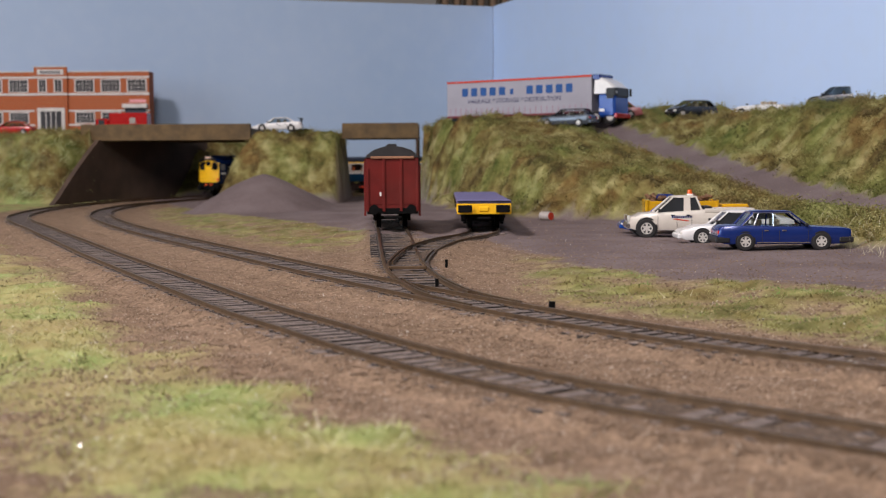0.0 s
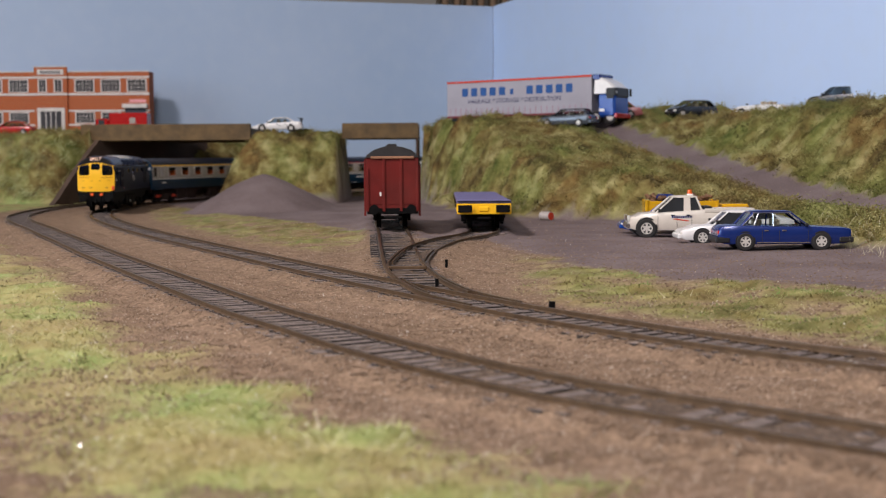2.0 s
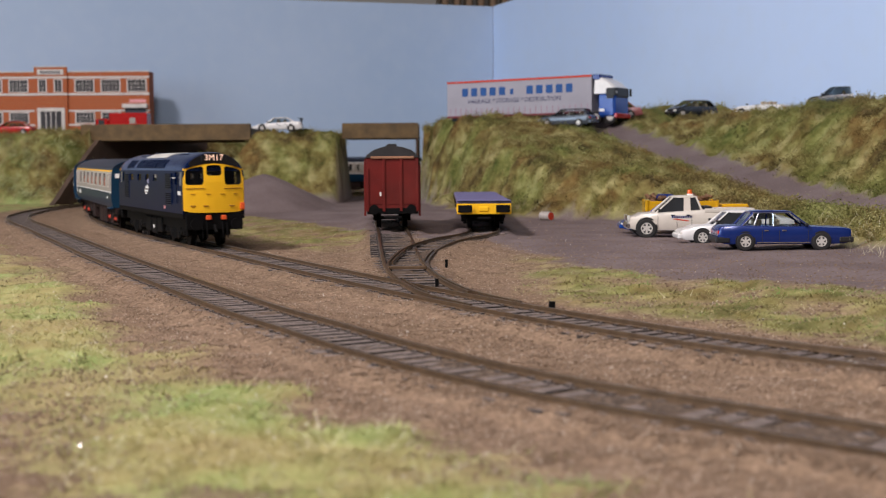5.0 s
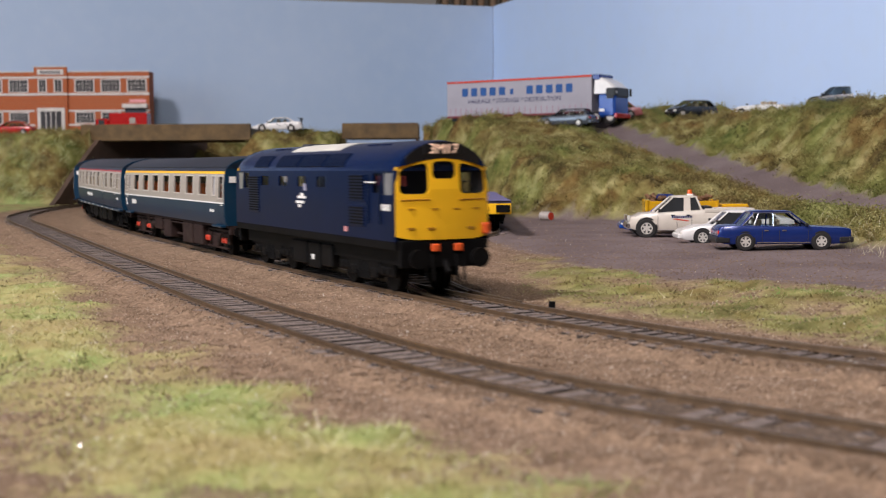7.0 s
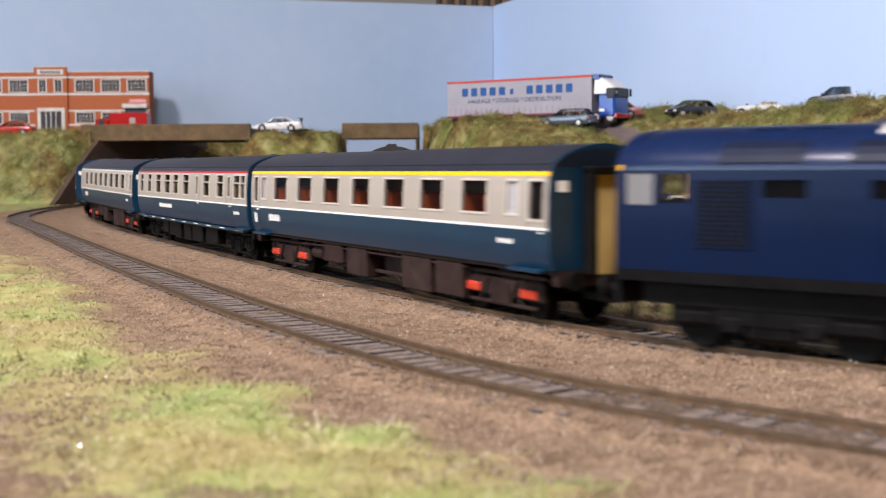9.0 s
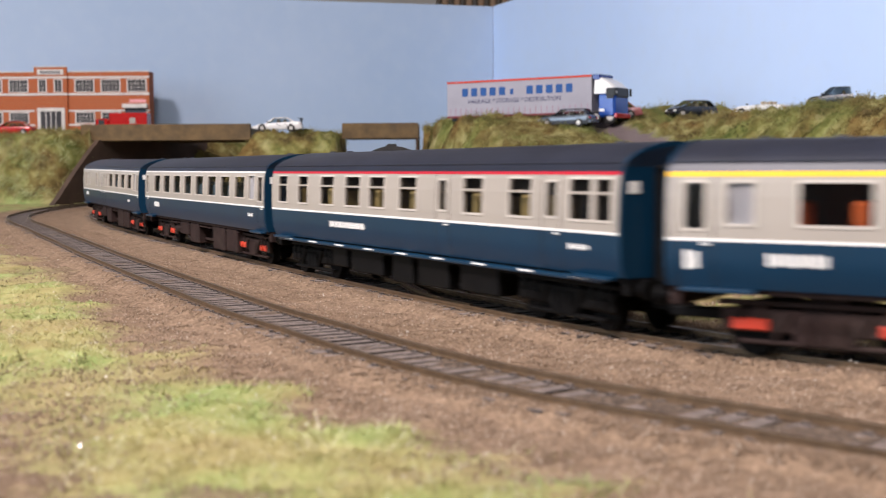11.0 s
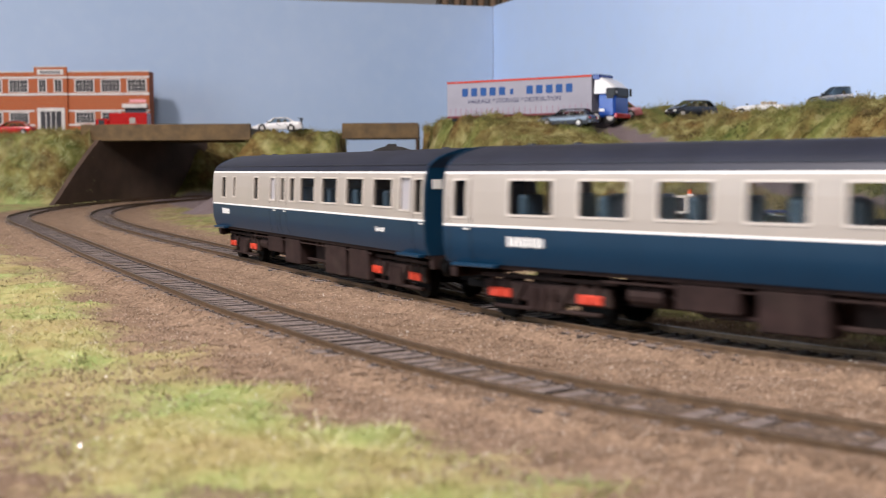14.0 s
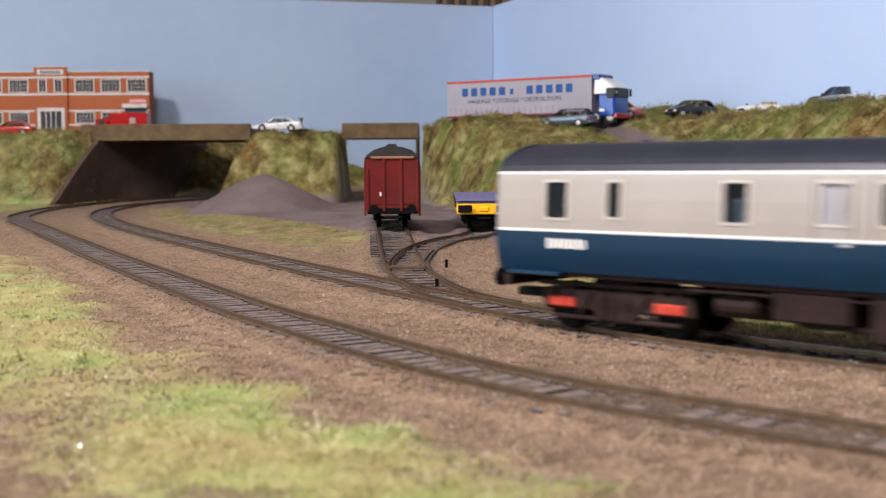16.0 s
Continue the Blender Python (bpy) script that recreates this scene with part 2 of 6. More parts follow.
def terrain(x, y):
    """Height of the ground and the shares of grass and yard grit, for arrays of places."""
    li, la = dist_poly(x, y, list(zip(TX[100::20], TY[100::20])))
    ls = ARC[100] + la * 20 * STEP
    base = -3.6 + grade(y) + yard_rise(x, y, li)
    z = base.copy()
    grass = np.zeros_like(x)
    yard = np.zeros_like(x)
    n1, n2 = lumps(x, y, 60, 1), lumps(x, y, 22, 2)
    # yard of grey grit between the running line and the bank
    yd, _ = dist_poly(x, y, [(-330, 1480), (-227, 1171), (-168, 1061), (-112, 951), (-52, 800), (-40, 730), (15, 700), (30, 640), (51, 529), (86, 470), (122, 448), (142, 404), (224, 340), (600, 260)])
    yard = smoothstep((-yd + n1 * 9) / 14)
    yard = np.where(y > 1700, 0, yard)
    # right-hand bank with its road
    df, _ = dist_poly(x, y, FOOT)
    df = -df + n1 * 7
    bank = base + (PLATEAU + 3 - base) * smoothstep(df / np.interp(y, [1250, 1480], [92, 24])) ** 0.8
    dr, ar = dist_poly(x, y, ROAD)
    zr = np.interp(ar, range(len(ROAD_Z)), ROAD_Z)
    dr = -dr
    upper = zr + 6 + (84 - np.minimum(zr, 84)) * smoothstep((dr - 17) / 76) + 5 * smoothstep((dr - 110) / 60) + n1 * 2.0
    low = np.minimum(bank, zr - 5 + 2 * smoothstep((-dr - 22) / 20) + 5 * smoothstep((zr - 60) / 25))
    right = np.where(dr > 17, upper, np.where(dr < -17, low, np.minimum(zr + dr * 0.32, bank + 4)))
    right = np.where((ar < 0.02), bank, right)
    inside = (df > 0)
    z = np.where(inside, np.maximum(right, base), z)
    g = smoothstep((df + n2 * 8) / 10) * inside
    on_road = smoothstep((18 - np.abs(dr) + n2 * 2.5) / 6) * (ar > 0.02)
    grass = np.maximum(grass, g * (1 - on_road))
    yard = np.maximum(yard, on_road * inside)
    # plateau and bank on the far side of the bridge
    da, _ = dist_poly(x, y, [(-1200, 1600), (-620, 1560), (-480, 1522), (-428, 1512), (-420, 1580), (-375, 1720), (-322, 1815), (-290, 1900), (-270, 2300)])
    da = da + n1 * 6
    za = base + (84.5 + 9 * smoothstep((y - 1560) / 250) - base) * smoothstep((-da + 46) / 50)
    cut_a = (li > 121) | ((ls < -1300) & (li > 66))
    far_bank = base + np.interp(x, [-330, -230, -120, -60, 0], [78, 62, 30, 24, 24]) * smoothstep((li - 66) / 55) * smoothstep((-1285 - ls) / 70)
    za = np.where((li < 118) & (ls < -1280), base, za)
    za = np.where(ls < -1280, np.maximum(za, far_bank), za)
    edge, wide = np.interp(ls, [-1160, -1105, -1085], [118, 115, 88]), np.interp(ls, [-1160, -1105], [4, 50])
    za = np.where(ls < -1280, za, base + (za - base) * smoothstep((li - edge) / wide))
    use_a = ((li > 84) | cut_a) & (x < -28) & (y > 1400)
    z = np.where(use_a, np.maximum(z, za), z)
    grass = np.where(use_a, np.maximum(grass, smoothstep((za - base - 4 + n2 * 4) / 8)), grass)
    # mound between the two bridges
    mx = np.maximum(np.abs(x + 178) - 30, 0) * np.where(x < -178, 0.95, 0.0)
    my = np.maximum(np.abs(y - 1570) - 60, 0)
    zm = base + (PLATEAU - 12 - base) * smoothstep(1.15 - (np.hypot(mx, my) + n1 * 6) / 62)
    zm = base + (zm - base) * smoothstep((-li - 26) / 30)
    use_m = (x < -124) & (li < -26) & (y > 1380)
    z = np.where(use_m, np.maximum(z, zm + n2 * 1.5 + n1 * 3.0 * smoothstep((zm - base) / 60)), z)
    grass = np.where(use_m, np.maximum(grass, smoothstep((zm - base - 5) / 8)), grass)
    # heap of grit
    hd = np.hypot((x - HEAP[0]), (y - HEAP[1]) * 0.75) + n2 * 1.5
    zh = base + 38.5 * (1 - np.minimum(np.hypot(hd, 9) / 74, 1)) ** 1.05
    z = np.maximum(z, zh)
    yard = np.where(hd < 78, 1.0, yard)
    grass = np.where(hd < 74, 0.0, grass)
    # grass flock on the level: the front corner and two strips beside the line
    fd, _ = dist_poly(x, y, [(-700, 1350), (-420, 1000), (-286, 814), (-179, 583), (-114, 435), (-79, 347), (-53, 305), (-34, 265), (-9, 234), (11, 210), (41, 175), (110, 110), (500, -160)])
    front = smoothstep((fd + n1 * 9 + n2 * 4) / 18) * (0.62 + 0.38 * smoothstep(0.8 + lumps(x, y, 95, 7)))
    patchy = smoothstep(0.75 + 0.9 * lumps(x, y, 46, 17) + 0.5 * lumps(x, y, 15, 18))
    earth, _ = dist_poly(x, y, [(-150, 330), (-92, 250), (-62, 204), (-38, 180), (-22, 166), (40, 120)])
    front = front * (1 - 0.9 * smoothstep((earth + n1 * 7 + n2 * 4 + 4) / 22))
    s1 = patchy * smoothstep((-li - 44 + n2 * 7) / 10) * smoothstep((1.0 - yard) * 1.5 - 0.2) * smoothstep((y - 690 + n1 * 30) / 60)
    s2 = (0.2 + 0.8 * patchy) * smoothstep((-li - 36 + n2 * 6 + n1 * 3) / 9) * smoothstep((1.0 - yard) * 1.5 - 0.2) * smoothstep((x - 27 + n2 * 6) / 22) * smoothstep((620 - y) / 60)
    behind = smoothstep((li - 100 + n2 * 6) / 12) * smoothstep((y - 1250) / 60)
    sd = np.minimum(np.abs(dist_poly(x, y, VAN_LINE)[0]), np.abs(dist_poly(x, y, FLAT_LINE)[0]))
    clear = smoothstep((sd - 15 + n2 * 3) / 7)
    s1, s2 = s1 * clear, s2 * clear
    turf = np.maximum(grass, 0.8 * np.maximum(s1, s2)) * (1 - front)
    for extra in (front, s1 * 0.9, s2, behind * 0.9):
        grass = np.maximum(grass, extra)
    # hollow left for the tracks
    bed = np.abs(li) < 16
    bed |= np.abs(li - outer(ls)) < 16
    beds = np.maximum(smoothstep((22 - np.abs(li)) / 6), smoothstep((22 - np.abs(li - outer(ls))) / 6))
    off = np.minimum(np.minimum(np.abs(li), np.abs(li - outer(ls))), sd)
    beds = np.maximum(beds, smoothstep((22 - sd) / 6))
    yard = yard * (1 - smoothstep((15 - sd + n2 * 3) / 6) * (y < 760))
    z = z + beds * (1.5 + 0.5 * smoothstep((off - 9.6) / 2.5) + n2 * 0.3 + 0.2 * lumps(x, y, 17, 31) + 0.3 * smoothstep((320 - y) / 70))
    z = z + (n1 * 2.2 + n2 * 1.8 + lumps(x, y, 34, 5) * 1.5) * smoothstep((z - base - 10) / 25) * turf * (1 - bed)
    z = z + n1 * 0.5 * (1 - bed) + n2 * 0.35 * (1 - bed) + grass * (0.8 + n2 * 0.6)
    return z, np.clip(grass, 0, 1), np.clip(yard, 0, 1), np.clip(turf, 0, 1), np.clip(np.maximum(smoothstep((13 - np.abs(li) + n2 * 2) / 5), np.maximum(smoothstep((13 - np.abs(li - outer(ls)) + n2 * 2) / 5), smoothstep((13 - sd + n2 * 2) / 5) * (y < 760))), 0, 1)


def grid_sheet(name, x0, x1, y0, y1, step):
    xs, ys = np.arange(x0, x1 + 0.1, step), np.arange(y0, y1 + 0.1, step)
    gx, gy = np.meshgrid(xs, ys)
    gz, grass, yard, turf, bed = terrain(gx, gy)
    nx, ny = len(xs), len(ys)
    co = np.stack([gx, gy, gz], -1).reshape(-1, 3) * MM
    idx = np.arange(nx * ny).reshape(ny, nx)
    quads = np.stack([idx[:-1, :-1], idx[:-1, 1:], idx[1:, 1:], idx[1:, :-1]], -1).reshape(-1, 4)
    me = bpy.data.meshes.new(name)
    me.vertices.add(len(co))
    me.vertices.foreach_set("co", co.ravel())
    me.loops.add(quads.size)
    me.loops.foreach_set("vertex_index", quads.ravel())
    me.polygons.add(len(quads))
    me.polygons.foreach_set("loop_start", np.arange(0, quads.size, 4))
    me.update(calc_edges=True)
    for key, v in (("grass", grass), ("yard", yard), ("bank", turf), ("bed", bed)):
        me.attributes.new(key, "FLOAT", "POINT").data.foreach_set("value", v.ravel())
    me.polygons.foreach_set("use_smooth", np.ones(len(quads), bool))
    me.materials.append(M_GROUND)
    return new(name, me)


tagged(grid_sheet("ground", -1000, 1400, -160, 2100, 5.0), "layout ground of brown ballast, grey grit and grass flock", "ground", kind="structure")


# ---- room and painted sky boards ----
def wall_between(name, a, b, z0, z1, thick, mat, label, kind="structure"):
    bm = bmesh.new()
    d = Vector((b[0] - a[0], b[1] - a[1], 0))
    box(bm, 0, d.length, 0, thick, z0, z1, 1.0)
    ob = part(name, bm, mat)
    ob.matrix_world = at(a[0], a[1], 0, math.degrees(math.atan2(d.y, d.x)))
    return tagged(ob, label, "wall", kind=kind)


def sky_board(name, low, high):
    m, nt, b = nodes_of(name)
    wide = rough_noise(nt, 3.0, 4)
    col = ramp(nt, wide, ((0.3, low), (0.7, high)))
    streak = ramp(nt, rough_noise(nt, 40, 6), ((0.45, (0, 0, 0)), (0.75, (0.14, 0.14, 0.14))))
    nt.links.new(mixed(nt, streak, col, (0.55, 0.63, 0.70)), b.inputs["Base Color"])
    b.inputs["Roughness"].default_value = 0.7
    bumped(nt, b, rough_noise(nt, 300, 4), 0.1, 0.0004)
    return m


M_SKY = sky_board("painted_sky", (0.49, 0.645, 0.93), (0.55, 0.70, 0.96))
# The back board's blue is darker and greyer than the side board's.
M_SKY_BACK = sky_board("greyer_painted_sky", (0.345, 0.455, 0.625), (0.405, 0.51, 0.675))
M_ROOM = paint("room_wall", (0.36, 0.34, 0.32), 0.85, 0, 0.03, 3)
M_CEIL = paint("room_ceiling", (0.46, 0.45, 0.43), 0.85, 0, 0.03, 3)
M_FRAME = paint("white_frame", (0.78, 0.77, 0.74), 0.5)
M_WOODEN = paint("brown_wood", (0.16, 0.10, 0.055), 0.75, 0, 0.3, 60)
CORNER = (85, 2100)
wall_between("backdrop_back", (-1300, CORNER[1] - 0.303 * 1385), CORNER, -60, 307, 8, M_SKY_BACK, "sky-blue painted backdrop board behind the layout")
bm = bmesh.new()
loft(bm, [[(px, py, pz) for px, pz in ((0, 85), (700, 85), (700, -60), (1650, -60), (1650, 307), (0, 307))] for py in (0, 8)])
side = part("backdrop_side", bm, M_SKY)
side.matrix_world = at(CORNER[0], CORNER[1], 0, math.degrees(math.atan2(-0.94, 0.343)))
tagged(side, "sky-blue painted backdrop board along the side", "wall", kind="structure")
for nm, a, b in (("wall_north", (-2300, 3000), (3200, 3000)), ("wall_east", (3200, 3000), (3200, -3000)), ("wall_south", (3200, -3000), (-2300, -3000)),
                 ("wall_west", (-2300, -3000), (-2300, -1000)), ("wall_west", (-2300, 400), (-2300, 3000))):
    wall_between(nm, a, b, -1000, 1400, 60, M_ROOM, "plain pale room wall")
wall_between("wall_west", (-2300, -1000), (-2300, 400), -1000, 50, 60, M_ROOM, "plain pale room wall below the window")
wall_between("wall_west", (-2300, -1000), (-2300, 400), 1150, 1400, 60, M_ROOM, "plain pale room wall above the window")
win = thing("window_1", "white-framed room window letting in daylight", "window", at(-2300, -300, 600), kind="structure")
for y0, y1, z0, z1 in ((-700, -660, -550, 550), (660, 700, -550, 550), (-700, 700, -550, -510), (-700, 700, 510, 550), (-20, 20, -510, 510)):
    boxpart("window_frame", M_FRAME, win, -50, -10, y0, y1, z0, z1, 2)
tagged(boxpart("ceiling", M_CEIL, None, -2360, 3200, -3000, 3000, 1400, 1440), "plain white room ceiling", "ceiling", kind="structure")
tagged(boxpart("floor", M_WOODEN, None, -2360, 3200, -3000, 3000, -1040, -1000), "brown room floor", "floor", kind="structure")
table = thing("baseboard_table", "wooden baseboard on legs under the model railway", "table", at(200, 970, -1000))
boxpart("board", M_WOODEN, table, -1205, 1205, -1135, 1135, 974, 988, 1)
for px in (-1120, 0, 1120):
    for py in (-1060, 1060):
        boxpart("leg", M_WOODEN, table, px - 25, px + 25, py - 25, py + 25, 0, 974, 2)

# ---- tracks ----
RAIL_H = 1.7


def rail(name, pts, parent, w=0.85, mats=None):
    """A rail along places (x, y, z of its head), with foot, web and head."""
    prof = [(-1.0, -RAIL_H), (1.0, -RAIL_H), (1.0, -RAIL_H + 0.3), (0.3, -RAIL_H + 0.5), (0.3, -0.8), (0.5, -0.65), (0.5, 0), (-0.5, 0), (-0.5, -0.65), (-0.3, -0.8), (-0.3, -RAIL_H + 0.5), (-1.0, -RAIL_H + 0.3)]
    bm = bmesh.new()
    rings = []
    for i, p in enumerate(pts):
        a, b = pts[max(i - 1, 0)], pts[min(i + 1, len(pts) - 1)]
        d = Vector((b[0] - a[0], b[1] - a[1])).normalized()
        rings.append([(p[0] + d.y * u * w, p[1] - d.x * u * w, p[2] + v) for u, v in prof])
    loft(bm, rings)
    bm.normal_update()
    for f in bm.faces:
        if f.normal.z > 0.9 and max(v.co.z for v in f.verts) > -0.05 + min(p[2] for p in pts):
            f.material_index = 1
    return part(name, bm, mats or [M_RAIL, M_RAIL_TOP], parent)


def sleeper_mesh(length=29.0):
    bm = bmesh.new()
    box(bm, -2.0, 2.0, -length / 2, length / 2, -4.0, -RAIL_H + 0.1, 0.12)
    for y in (-9, 9):
        box(bm, -0.9, 0.9, y - 1.9, y + 1.9, -RAIL_H, -RAIL_H + 0.5)
    bmesh.ops.scale(bm, vec=(MM, MM, MM), verts=bm.verts)
    me = bpy.data.meshes.new("sleeper")
    bm.to_mesh(me)
    bm.free()
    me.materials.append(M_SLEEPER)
    me.materials.append(M_SLEEPER_SHADE)
    # Tops keep the weathered tone; all other faces carry painted gap shade.
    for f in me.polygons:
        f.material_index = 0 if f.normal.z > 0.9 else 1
    return me


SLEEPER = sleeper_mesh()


def running_track(name, label, off, s0, s1, near0, near1):
    root = thing(name, label, "track", kind="structure")
    for side in (-9, 9):
        pts = []
        for s in np.arange(s0, s1, 12.0):
            o = off(s)
            x, y, z, h = on_line(s, o + side)
            z0 = on_line(s, o)[2]
            pts.append((x, y, z0))
        rail("rail", pts, root)
    s = s0
    rest = []
    i = 0
    while s < s1:
        away = off(s)
        x, y, z, h = on_line(s, away)
        m = at(x + random.uniform(-.3, .3), y, z - 0.15 + random.uniform(-.2, .1), math.degrees(h) + random.uniform(-1.5, 1.5))
        if near0 < s < near1:
            o = new("sleeper", SLEEPER)
            o.parent, o.matrix_local = root, m
        else:
            rest.append(m)
        k = 1.0 + away * np.interp(s, KNOTS, BENDS) * 1e-3
        s += 6.1 / k
    bm = bmesh.new()
    for m in rest:
        box(bm, -2.0, 2.0, -14.5, 14.5, -4.0, -RAIL_H + 0.1, 0, Matrix.Translation(m.translation / MM) @ m.to_3x3().to_4x4())
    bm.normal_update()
    # Same split here: weathered tops, gap shade painted on the sides.
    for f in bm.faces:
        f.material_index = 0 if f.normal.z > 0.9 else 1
    tagged(part("far_sleepers", bm, [M_SLEEPER, M_SLEEPER_SHADE], root), kind="stuff")
    return root


running_track("track_inner", "curving single track with brown rails and weathered sleepers", lambda s: 0.0, -2560, 1500, -560, 330)
running_track("track_outer", "curving single track with brown rails and weathered sleepers", outer, -1500, 1500, -540, 420)


# ---- bridges, abutment and portal ----
M_STAIN = paint("dark_stained_board", (0.075, 0.046, 0.031), 0.8, 0, 0.25, 40)
M_TIMBER = paint("bridge_timber", (0.115, 0.070, 0.026), 0.75, 0, 0.35, 90)
M_TAR = paint("road_tarmac", (0.16, 0.14, 0.14), 0.9, 0, 0.2, 200)


def bridge(label, x0, x1, y0, y1, z0, z1):
    root = thing("road_bridge", label, "bridge", at((x0 + x1) / 2, (y0 + y1) / 2, z0))
    w, d, h = (x1 - x0) / 2, (y1 - y0) / 2, z1 - z0
    boxpart("girder", M_TIMBER, root, -w, w, -d, -d + 4, 0, h, 0.5)
    boxpart("girder", M_TIMBER, root, -w, w, d - 4, d, 0, h, 0.5)
    boxpart("road_deck", M_TAR, root, -w, w, -d + 4, d - 4, 3, h - 4, 0.3)
    return root


bridge("long dark timber girder bridge carrying a road over the curved tracks", -441, -234, 1548, 1690, 78, 98)
bridge("short dark timber girder bridge over the siding", -123, -29, 1556, 1625, 79, 98)


def abutment():
    bm = bmesh.new()
    rings = []
    for s in np.arange(-1345, -1064, 12):
        x, y, z, h = on_line(s, 111)
        nx, ny = math.sin(h), -math.cos(h)
        top = float(np.interp(s, [-1165, -1072], [79, 4]))
        rings.append([(x, y, z - 4), (x + nx * 6, y + ny * 6, z - 4), (x + nx * 6, y + ny * 6, top), (x, y, top)])
    loft(bm, rings)
    return tagged(part("retaining_wall", bm, M_STAIN), "dark brown retaining wall curving beneath the road bridge", "wall", kind="structure")


abutment()
for x in (-125.5, -29.5):
    wall_between("portal_wall", (x, 1550), (x, 1660), 0, 79, 3, M_STAIN, "dark side wall of the siding bridge")

# ---- the train ----
HALF = [(15.4, 16.3), (17, 17.1), (20, 17.8), (24, 18.0), (30, 18.0), (36, 17.8), (40, 17.4), (42.0, 17.0), (43.2, 16.5)]
ROOF = [(43.2, 16.5), (44.3, 15.8), (45.4, 14.6), (46.6, 12.6), (47.8, 9.8), (48.8, 6.4), (49.4, 3.0), (49.6, 0)]


def half_width(z, prof=HALF):
    return float(np.interp(z, [p[0] for p in prof], [p[1] for p in prof]))


def side_panel(bm, x0, x1, z0, z1, side, holes, depth=0.9, prof=HALF, out=0.0, zstep=3.0):
    """One skin of a vehicle's side between two heights, with window openings cut through it."""
    xs = sorted({x0, x1, *(min(max(v, x0), x1) for h in holes for v in h[:2])})
    zs = sorted({z0, z1, *(min(max(v, z0), z1) for h in holes for v in h[2:])})
    fine = [zs[0]]
    for a, b in zip(zs, zs[1:]):
        n = max(1, int((b - a) / zstep))
        fine += [a + (b - a) * (i + 1) / n for i in range(n)]
    zs = fine
    vo, vi = {}, {}

    def vert(store, i, k, d):
        if (i, k) not in store:
            store[i, k] = bm.verts.new((xs[i], side * (half_width(zs[k], prof) + out - d), zs[k]))
        return store[i, k]
    solid = {}
    for i in range(len(xs) - 1):
        for k in range(len(zs) - 1):
            cx, cz = (xs[i] + xs[i + 1]) / 2, (zs[k] + zs[k + 1]) / 2
            solid[i, k] = not any(h[0] < cx < h[1] and h[2] < cz < h[3] for h in holes)
    for (i, k), on in solid.items():
        if not on:
            continue
        o = [vert(vo, *q, 0) for q in ((i, k), (i + 1, k), (i + 1, k + 1), (i, k + 1))]
        n = [vert(vi, *q, depth) for q in ((i, k), (i + 1, k), (i + 1, k + 1), (i, k + 1))]
        bm.faces.new(o)
        bm.faces.new(n[::-1])
        for (di, dk), (a, b) in (((0, -1), (0, 1)), ((1, 0), (1, 2)), ((0, 1), (2, 3)), ((-1, 0), (3, 0))):
            if not solid.get((i + di, k + dk), False):
                bm.faces.new((o[a], n[a], n[b], o[b]))
    bmesh.ops.recalc_face_normals(bm, faces=bm.faces[:])


def wheelset(parent, x, r=7.0, gauge=9.0):
    w = new("wheelset")
    w.parent, w.matrix_local = parent, at(x, 0, r)
    for s in (-1, 1):
        bm = bmesh.new()
        tube(bm, (0, s * (gauge - 1.6), 0), (0, s * (gauge + 0.9), 0), r, seg=20)
        tube(bm, (0, s * (gauge - 2.1), 0), (0, s * (gauge - 1.5), 0), r + 0.8, seg=20)
        part("wheel", bm, M_BLACK, w)
    bm = bmesh.new()
    tube(bm, (0, -gauge, 0), (0, gauge, 0), 1.2, seg=8)
    part("axle", bm, M_BLACK, w)


def bogie(parent, x, base, mat, red=True, r=5.9, big=False):
    b = new("bogie")
    b.parent, b.matrix_local = parent, at(x, 0, 0)
    h = base / 2
    for s in (-1, 1):
        bm = bmesh.new()
        y0, y1 = (10.5, 12.6) if s > 0 else (-12.6, -10.5)
        box(bm, -h - 7, h + 7, y0, y1, 5.2, 10.8, 0.5)
        box(bm, -7, 7, y0, y1, 2.8, 9, 0.8)
        if big:
            box(bm, -h + 5, h - 5, y0 - 0.6, y1 + 0.6, 5.5, 12.5, 0.8)
            for q in (-h * 0.5, h * 0.5):
                box(bm, q - 3, q + 3, y0 - 1, y1 + 1, 4, 8, 0.6)
        for q in (-3.5, 0, 3.5):
            tube(bm, (q, (y0 + y1) / 2 + s, 3.5), (q, (y0 + y1) / 2 + s, 9.5), 1.2, seg=8)
        part("side_frame", bm, mat, b)
        if not big:
            bm = bmesh.new()
            box(bm, -h - 8.5, h + 8.5, y0 + 0.3, y1 - 0.3, 11.4, 12.6, 0.2)
            box(bm, -h - 3, h + 3, y0, y1, 2.6, 3.7, 0.3)
            for q in (-h - 2.6, -h + 2.6, h - 2.6, h + 2.6):
                tube(bm, (q, s * 12.4, 8.4), (q, s * 12.4, 11.6), 0.9, seg=8)
            for q in (-h * 0.52, h * 0.52):
                tube(bm, (q - 2.2, s * 12.9, 4.2), (q + 2.2, s * 12.9, 10.6), 0.55, seg=6)
            part("spring_gear", bm, mat, b)
        for q in (-h, h):
            bm = bmesh.new()
            tube(bm, (q, s * 12.9, 7.2), (q, s * 13.9, 7.2), 1.3, 1.1, seg=10)
            box(bm, q - 4.4, q + 4.4, min(s * 12.0, s * 13.4), max(s * 12.0, s * 13.4), 5.8, 8.6, 0.4)
            part("axlebox", bm, M_RED if red else mat, b, "red-painted axlebox" if red else "")
    for q in (-h, h):
        wheelset(b, q, r)
    boxpart("bolster", mat, b, -5, 5, -10.5, 10.5, 6, 14)


